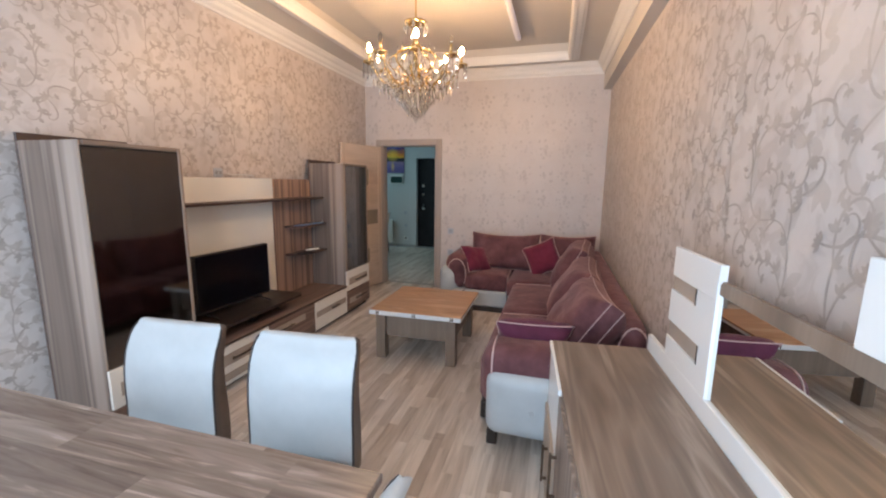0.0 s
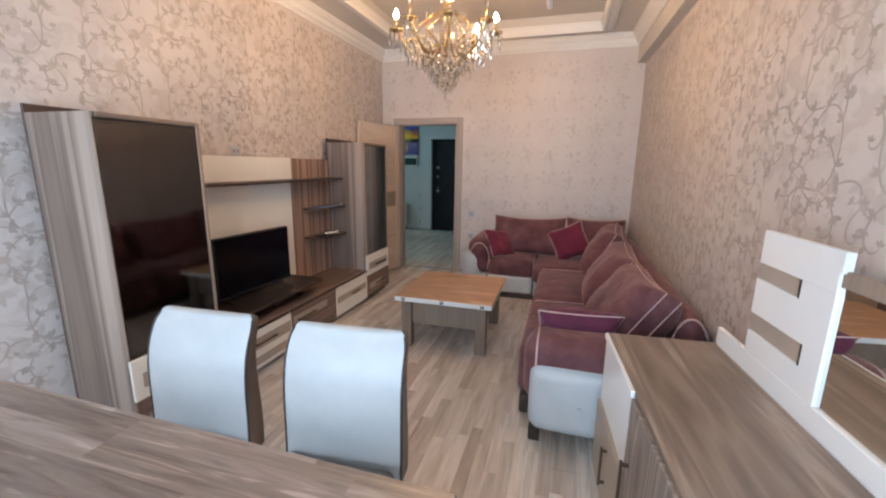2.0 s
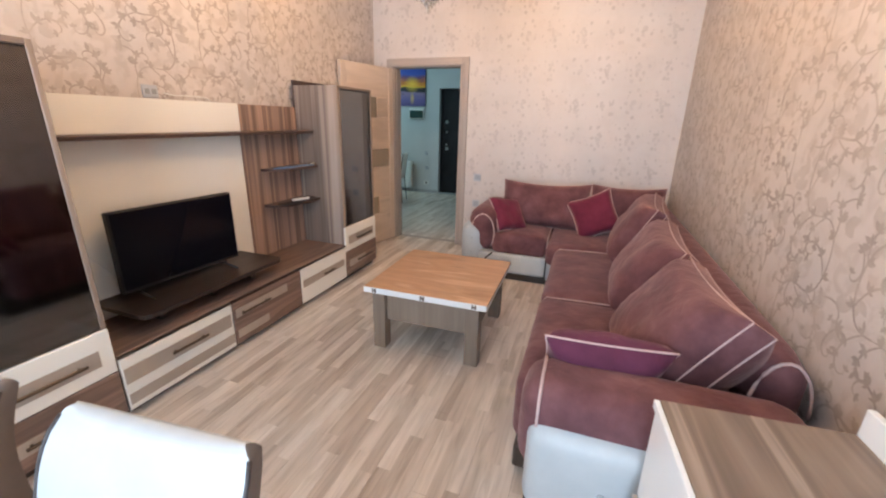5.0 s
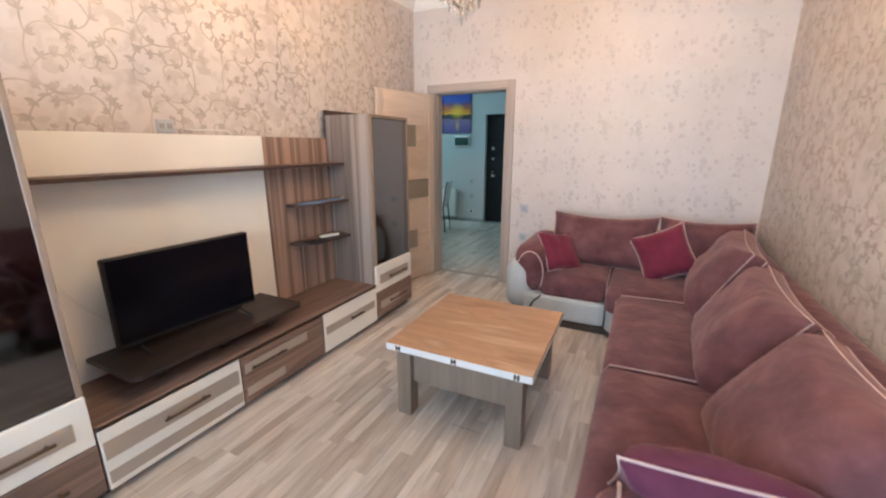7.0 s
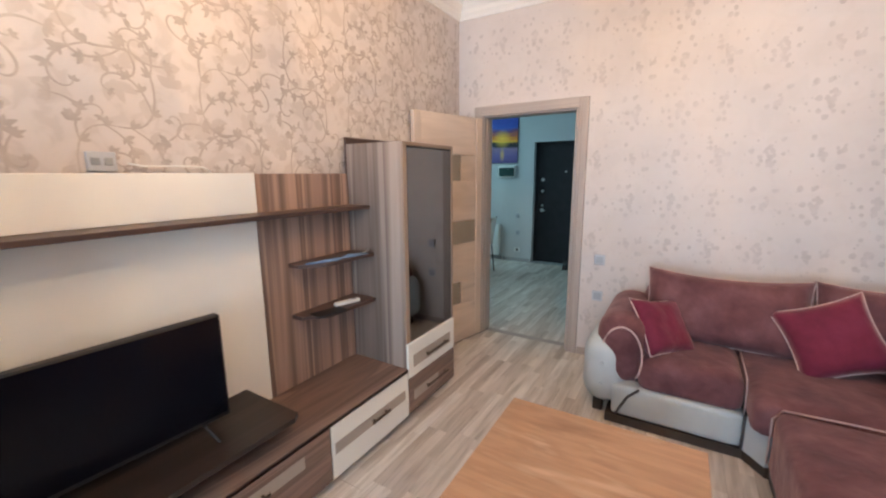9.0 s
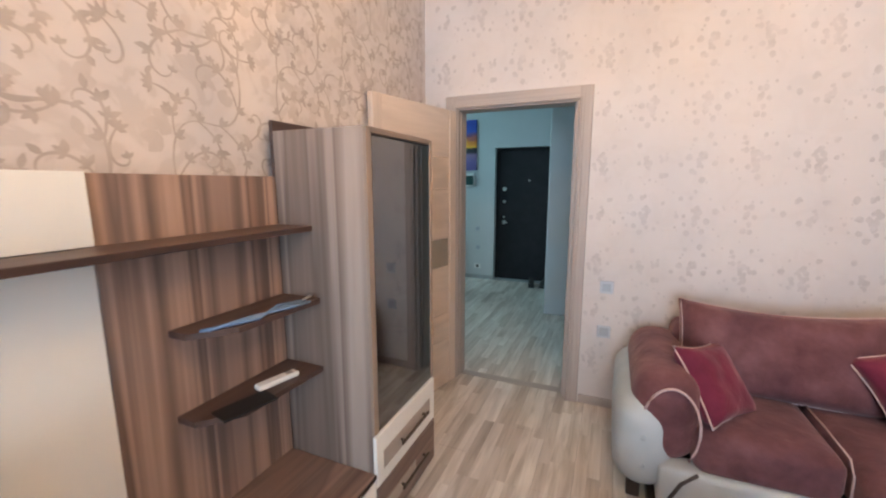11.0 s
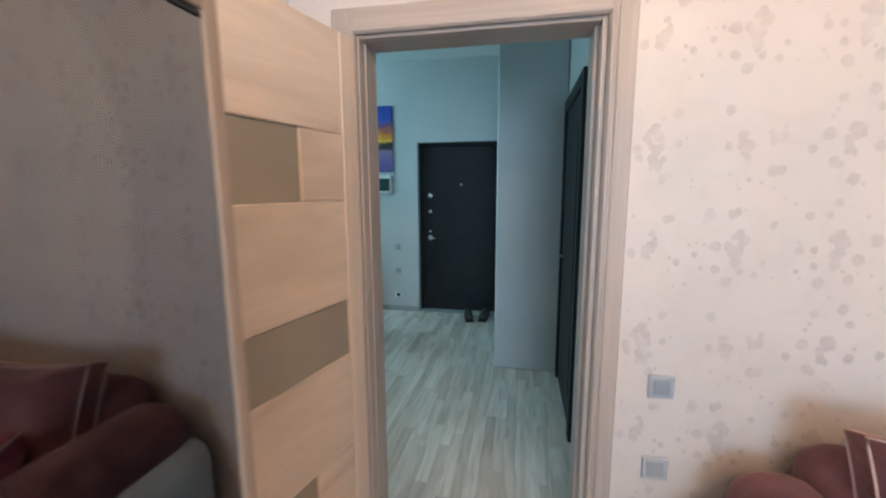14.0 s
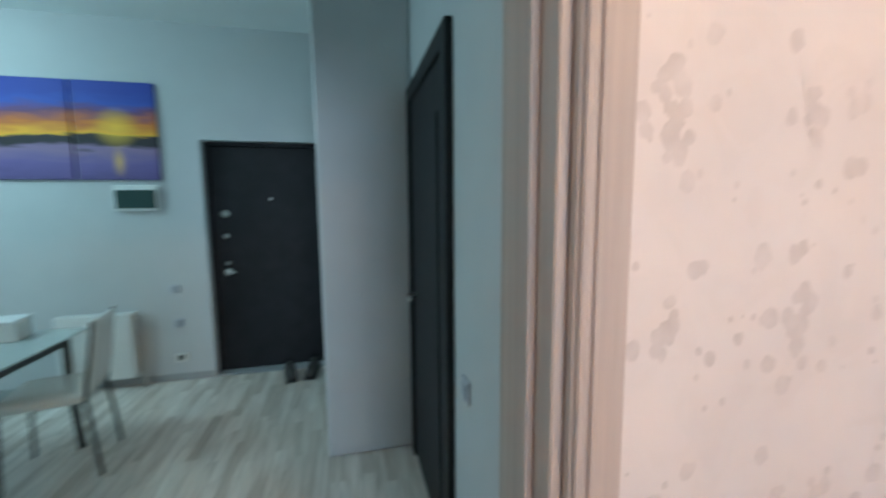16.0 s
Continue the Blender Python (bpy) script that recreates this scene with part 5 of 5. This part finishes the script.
plate("socket", (-3.294, HY, 0.204), 0, "white framed dark socket low on the hall wall", "white", 0.10, 0.075)
plate("light_switch", (-3.30, HY, 0.80), 0, "grey light switch on the hall wall", "rocker", 0.07, 0.07)
plate("socket", (-3.29, HY, 0.505), 0, "grey blank plate on the hall wall", "blank", 0.07, 0.07)
plate("light_switch", (HXR, 6.46, 0.88), -90, "grey light switch on the hall wall by the dark door", "rocker", 0.08, 0.08)

ht = thing("hall_table", (-4.05, 7.72, 0), 0, "glass topped dining table on a dark metal frame", "dining table")
part("tabletop", box(-0.62, 0.60, -0.36, 0.40, 0.738, 0.75, 0.004), M_TABLEGLASS, ht, "frosted glass top")
part("lower_glass", box(-0.45, 0.40, -0.2, 0.22, 0.45, 0.458, 0.003), M_TABLEGLASS, ht, "frosted glass shelf")
for sx, sy in ((-0.52, -0.28), (0.50, -0.28), (-0.52, 0.32), (0.50, 0.32)):
    part("leg", tube([(sx, sy, 0.7375), (sx, sy, 0.45), (sx * 1.04, sy * 1.04, 0.0)], 0.022, seg=10), M_DARKMETAL, ht, smooth=True)
for a, b, c, d in ((-0.50, 0.48, -0.295, -0.265), (-0.50, 0.48, 0.305, 0.335), (-0.535, -0.505, -0.26, 0.30), (0.485, 0.515, -0.26, 0.30)):
    part("apron", box(a, b, c, d, 0.665, 0.737, 0.004), M_DARKMETAL, ht)
bx = thing("box", (-3.80, 7.95, 0.75), 8, "small white box on the glass table", "box")
part("body", box(-0.11, 0.11, -0.08, 0.08, 0, 0.10, 0.005), M_PLASTIC_W, bx)
part("lid", box(-0.115, 0.115, -0.085, 0.085, 0.1005, 0.12, 0.004), M_WHITE, bx, "white lid")


def hall_chair(loc, rz):
    c = thing("hall_chair", loc, rz, "cream upholstered chair with a dark metal frame", "chair", "chairs round the glass table")
    part("seat", softbox(0, -0.02, 0.455, 0.40, 0.40, 0.06, 0.028, 0.012, 8), M_CREAM, c, smooth=True)
    b = softbox(0, 0, 0, 0.38, 0.035, 0.42, 0.017, 0.0, 8)
    part("backrest", moved(b, pose(0, 0.20, 0.66, -8)), M_CREAM, c, smooth=True)
    for s in (-1, 1):
        part("leg", tube([(s * 0.17, -0.19, 0.43), (s * 0.185, -0.21, 0.0)], 0.011, seg=8), M_DARKMETAL, c, smooth=True)
        part("leg", tube([(s * 0.17, 0.17, 0.43), (s * 0.185, 0.21, 0.0)], 0.011, seg=8), M_DARKMETAL, c, smooth=True)
        part("back_post", tube([(s * 0.185, 0.17, 0.43), (s * 0.185, 0.235, 0.875)], 0.010, seg=8), M_DARKMETAL, c, smooth=True)
    return c


hall_chair((-3.50, 7.86, 0), -78)
hall_chair((-4.2, 7.2, 0), 180)


def shoe(loc, rz):
    s = thing("shoe", loc, rz, "dark low shoe standing on the hall floor", "shoe", "pair of shoes by the entry door")
    part("upper", softbox(0, 0, 0.05, 0.085, 0.26, 0.07, 0.035, 0.02, 10, wobble=0.03), M_SHOE, s, smooth=True)
    part("heel_cup", softbox(0, 0.08, 0.075, 0.075, 0.10, 0.08, 0.03, 0, 8), M_SHOE, s, smooth=True)
    part("sole", softbox(0, 0, 0.011, 0.092, 0.275, 0.022, 0.01, 0, 8), M_DARKPLASTIC, s, "black sole", True)


shoe((-2.40, 8.80, 0), 12)
shoe((-2.22, 8.83, 0), -6)


# ---- printed wallpaper relief ----
def ribbon(t, pts, width):
    """A flat tapered stroke in the (u, v) plane."""
    n = len(pts)
    left, right = [], []
    for i, (u, v) in enumerate(pts):
        a, b = pts[max(0, i - 1)], pts[min(n - 1, i + 1)]
        d = Vector((b[0] - a[0], b[1] - a[1]))
        d = d.normalized() if d.length > 1e-9 else Vector((1, 0))
        w = width * (0.35 + 0.65 * math.sin(math.pi * min(1.0, 0.15 + 0.85 * i / (n - 1)))) / 2
        left.append((u - d.y * w, v + d.x * w))
        right.append((u + d.y * w, v - d.x * w))
    base = len(t[0])
    t[0].extend(left + right)
    for i in range(n - 1):
        t[1].append((base + i, base + i + 1, base + n + i + 1, base + n + i))


def leaf_shape(t, u, v, ang, length, width):
    base = len(t[0])
    c, s = math.cos(ang), math.sin(ang)
    for f, g in ((0, 0), (0.25, 0.75), (0.55, 1.0), (0.85, 0.45), (1, 0), (0.85, -0.45), (0.55, -1.0), (0.25, -0.75)):
        x, y = f * length, g * width / 2
        t[0].append((u + c * x - s * y, v + s * x + c * y))
    t[1].append(tuple(range(base, base + 8)))


def curl(t, u, v, ang, size, turn, rng, leaves=True):
    """A tendril that winds up, with leaves along it."""
    pts = [(u, v)]
    n = 20
    for i in range(n):
        f = i / n
        ang += turn * (0.05 + 0.42 * f ** 1.6)
        u += size * 0.085 * math.cos(ang) * (1 - 0.45 * f)
        v += size * 0.085 * math.sin(ang) * (1 - 0.45 * f)
        pts.append((u, v))
        if leaves and i in (4, 8, 12):
            leaf_shape(t, u, v, ang - turn * 1.1, rng.uniform(0.036, 0.056), rng.uniform(0.018, 0.026))
            if i in (4, 8):
                leaf_shape(t, u, v, ang - turn * 0.3, 0.042, 0.019)
                leaf_shape(t, u, v, ang + turn * 0.9, 0.028, 0.013)
    ribbon(t, pts, 0.0105)
    for da in (-0.9, 0.0, 0.9):
        leaf_shape(t, u, v, ang + da, 0.026, 0.014)


def vine_tile(seed):
    rng = random.Random(seed)
    t = ([], [])
    n = 40
    stem = [(0.26 + 0.16 * math.sin(math.tau * k / n), 0.66 * k / n - 0.062 * math.sin(2 * math.tau * k / n)) for k in range(n + 1)]
    ribbon(t, stem, 0.0115)
    for k, side in ((2, 1), (7, -1), (12, 1), (18, -1), (23, -1), (28, 1), (33, -1), (38, 1)):
        u, v = stem[k]
        a, b = stem[k - 1], stem[k + 1]
        d = math.atan2(b[1] - a[1], b[0] - a[0])
        curl(t, u, v, d - side * rng.uniform(0.5, 0.8), rng.uniform(0.17, 0.27), -side if k % 3 else side, rng)
        for j in (0.5, 1.2):
            leaf_shape(t, u, v, d + side * j, rng.uniform(0.035, 0.055), rng.uniform(0.016, 0.024))
    for cu, cv in ((0.05, 0.10), (0.30, 0.34), (0.07, 0.38), (0.47, 0.27), (0.46, 0.60)):
        u, v = cu + rng.uniform(-0.03, 0.03), cv + rng.uniform(-0.03, 0.03)
        a = rng.uniform(0, 6.28)
        curl(t, u, v, a, rng.uniform(0.12, 0.18), rng.choice((-1, 1)), rng, False)
        for j in range(5):
            leaf_shape(t, u, v, a + 2.0 + j * 0.6, rng.uniform(0.03, 0.055), rng.uniform(0.014, 0.024))
    return ([(0.85 * u, 0.85 * v) for u, v in t[0]], t[1])


def pale_tile(seed):
    """Broad faint leaves that lie behind the vines."""
    rng = random.Random(seed)
    t = ([], [])
    for k in range(15):
        u, v, a = rng.uniform(0.02, 0.51), rng.uniform(0.02, 0.64), rng.uniform(0, 6.28)
        for j in range(rng.choice((1, 2, 3))):
            leaf_shape(t, u, v, a + 0.8 * j, rng.uniform(0.05, 0.09), rng.uniform(0.03, 0.05))
    return t


def flower_tile(seed):
    rng = random.Random(seed)
    t = ([], [])

    def petal(u, v, r):
        base = len(t[0])
        a0 = rng.uniform(0, 6.28)
        for k in range(9):
            rr = r * rng.uniform(0.8, 1.15)
            t[0].append((u + rr * math.cos(a0 + k * math.tau / 9), v + 1.15 * rr * math.sin(a0 + k * math.tau / 9)))
        t[1].append(tuple(range(base, base + 9)))

    for fu, fv, big in ((0.14, 0.16, 1.0), (0.40, 0.48, 1.0), (0.40, 0.15, 0.6), (0.14, 0.48, 0.6)):
        for k in range(int(16 * big)):
            v = rng.uniform(-0.045, 0.045)
            petal(fu + rng.uniform(-1, 1) * (0.034 - 0.6 * abs(v)), fv + v, rng.uniform(0.008, 0.015))
        leaf_shape(t, fu, fv - 0.03, -math.pi / 2 + rng.uniform(-0.3, 0.3), 0.05 * big, 0.034 * big)
        for k in range(int(15 * big)):
            d, a = rng.uniform(0.05, 0.125), rng.uniform(0, 6.28)
            petal(fu + d * math.cos(a), fv + 1.1 * d * math.sin(a), rng.uniform(0.006, 0.018))
        for k in range(int(10 * big)):
            petal(fu + rng.uniform(-0.13, 0.13), fv + rng.uniform(-0.16, 0.16), rng.uniform(0.003, 0.007))
    return t


def print_wall(name, tiles, u0, u1, v0, v1, place, wall, material, label, du=0.53, dv=0.66, holes=()):
    """Tiles of strokes repeated in half-drop over a wall, one thin sheet of print."""
    verts, faces = [], []
    col = 0
    u = u0
    while u < u1:
        v = v0 - (dv / 2 if col % 2 else 0.0)
        while v < v1:
            tv_, tf = tiles[col % len(tiles)]
            for fi, f in enumerate(tf):
                poly = [(u + tv_[i][0], v + tv_[i][1]) for i in f]
                cu, cv = sum(p[0] for p in poly) / len(poly), sum(p[1] for p in poly) / len(poly)
                if not (u0 + 0.03 < cu < u1 - 0.03 and v0 + 0.03 < cv < v1 - 0.03):
                    continue
                if any(a < cu < b and c < cv < d for a, b, c, d in holes):
                    continue
                base = len(verts)
                verts.extend(place(*p, 0.0000035 * fi + 0.0000015 * (col % 2)) for p in poly)
                faces.append(tuple(range(base, base + len(poly))))
            v += dv
        u += du
        col += 1
    me = bpy.data.meshes.new(name)
    me.from_pydata(verts, [], faces)
    me.materials.append(material)
    ob = new(name, me)
    ob.parent = wall
    tagged(ob, label, kind="stuff")


vines, pale = [vine_tile(3), vine_tile(8)], [pale_tile(2), pale_tile(6), pale_tile(9)]
for wall, top, place in ((wall_left, 2.82, lambda u, v, d: (XL + d, u, v)), (wall_right, 2.63, lambda u, v, d: (xr(u) - d, u, v))):
    print_wall("leaf_print", pale, -1.2, YF - 0.02, 0.3, top, lambda u, v, d: place(u, v, 0.0004 + d), wall, M_PRINT_PALE, "faint printed leaves", 0.53, 0.66)
    print_wall("vine_print", vines, -1.2, YF - 0.02, 0.3, top, lambda u, v, d: place(u, v, 0.0012 + d), wall, M_PRINT, "taupe printed vine scrolls", 0.4505, 0.561)
print_wall("flower_print", [flower_tile(5), flower_tile(11)], XL + 0.02, XR - 0.02, 0.2, 2.82, lambda u, v, d: (u, YF - 0.0005 - d, v), wall_far, M_PRINT_FAR, "pale grey printed flowers", 0.53, 0.64,
           holes=((OX0 - 0.1, OX1 + 0.1, -1, OZ + 0.1),))

# ---- laminate floors ----
floor = structure("floor", box(XL - 0.2, XR + 0.4, YB - 0.2, YF + 0.15, -0.12, -0.004, 0), M_FLOOR_JOINT, "grey oak three-strip laminate floor", "floor")
hall_floor = structure("floor_hall", box(HXL, HXR + 0.2, YF + 0.15, HY + 0.25, -0.12, -0.004, 0), M_FLOOR_JOINT, "grey oak three-strip laminate hall floor", "floor")
PW, PL = STRIP * 3, 1.30
plank_mesh = {}


def plank(w, l):
    key = (round(w, 3), round(l, 3))
    if key not in plank_mesh:
        me = bpy.data.meshes.new("plank")
        b = box(0.0006, w - 0.0006, 0.0006, l - 0.0006, -0.008, 0.0, 0.0007)
        b.to_mesh(me)
        b.free()
        me.materials.append(M_FLOOR)
        plank_mesh[key] = me
    return plank_mesh[key]


def lay(parent, x0, x1, y0, y1):
    c0 = math.floor((x0 + 10) / PW)
    c = c0
    while c * PW - 10 < x1:
        a, b = max(x0, c * PW - 10), min(x1, (c + 1) * PW - 10)
        y = y0 - PL * ((c * 0.37) % 1.0)
        while y < y1:
            s, e = max(y, y0), min(y + PL, y1)
            if e - s > 0.02 and b - a > 0.01:
                ob = new("plank", plank(b - a, e - s))
                ob.parent = parent
                ob.location = (a, s, 0)
            y += PL
        c += 1


lay(floor, XL, 0.74, YB, YF + 0.075)
lay(hall_floor, HXL, HXR, YF + 0.15, HY)
part("threshold_strip", box(OX0 + 0.017, OX1 - 0.037, YF + 0.076, YF + 0.149, -0.004, 0.001, 0.001), M_TRIM_H, hall_floor, "pale threshold strip")
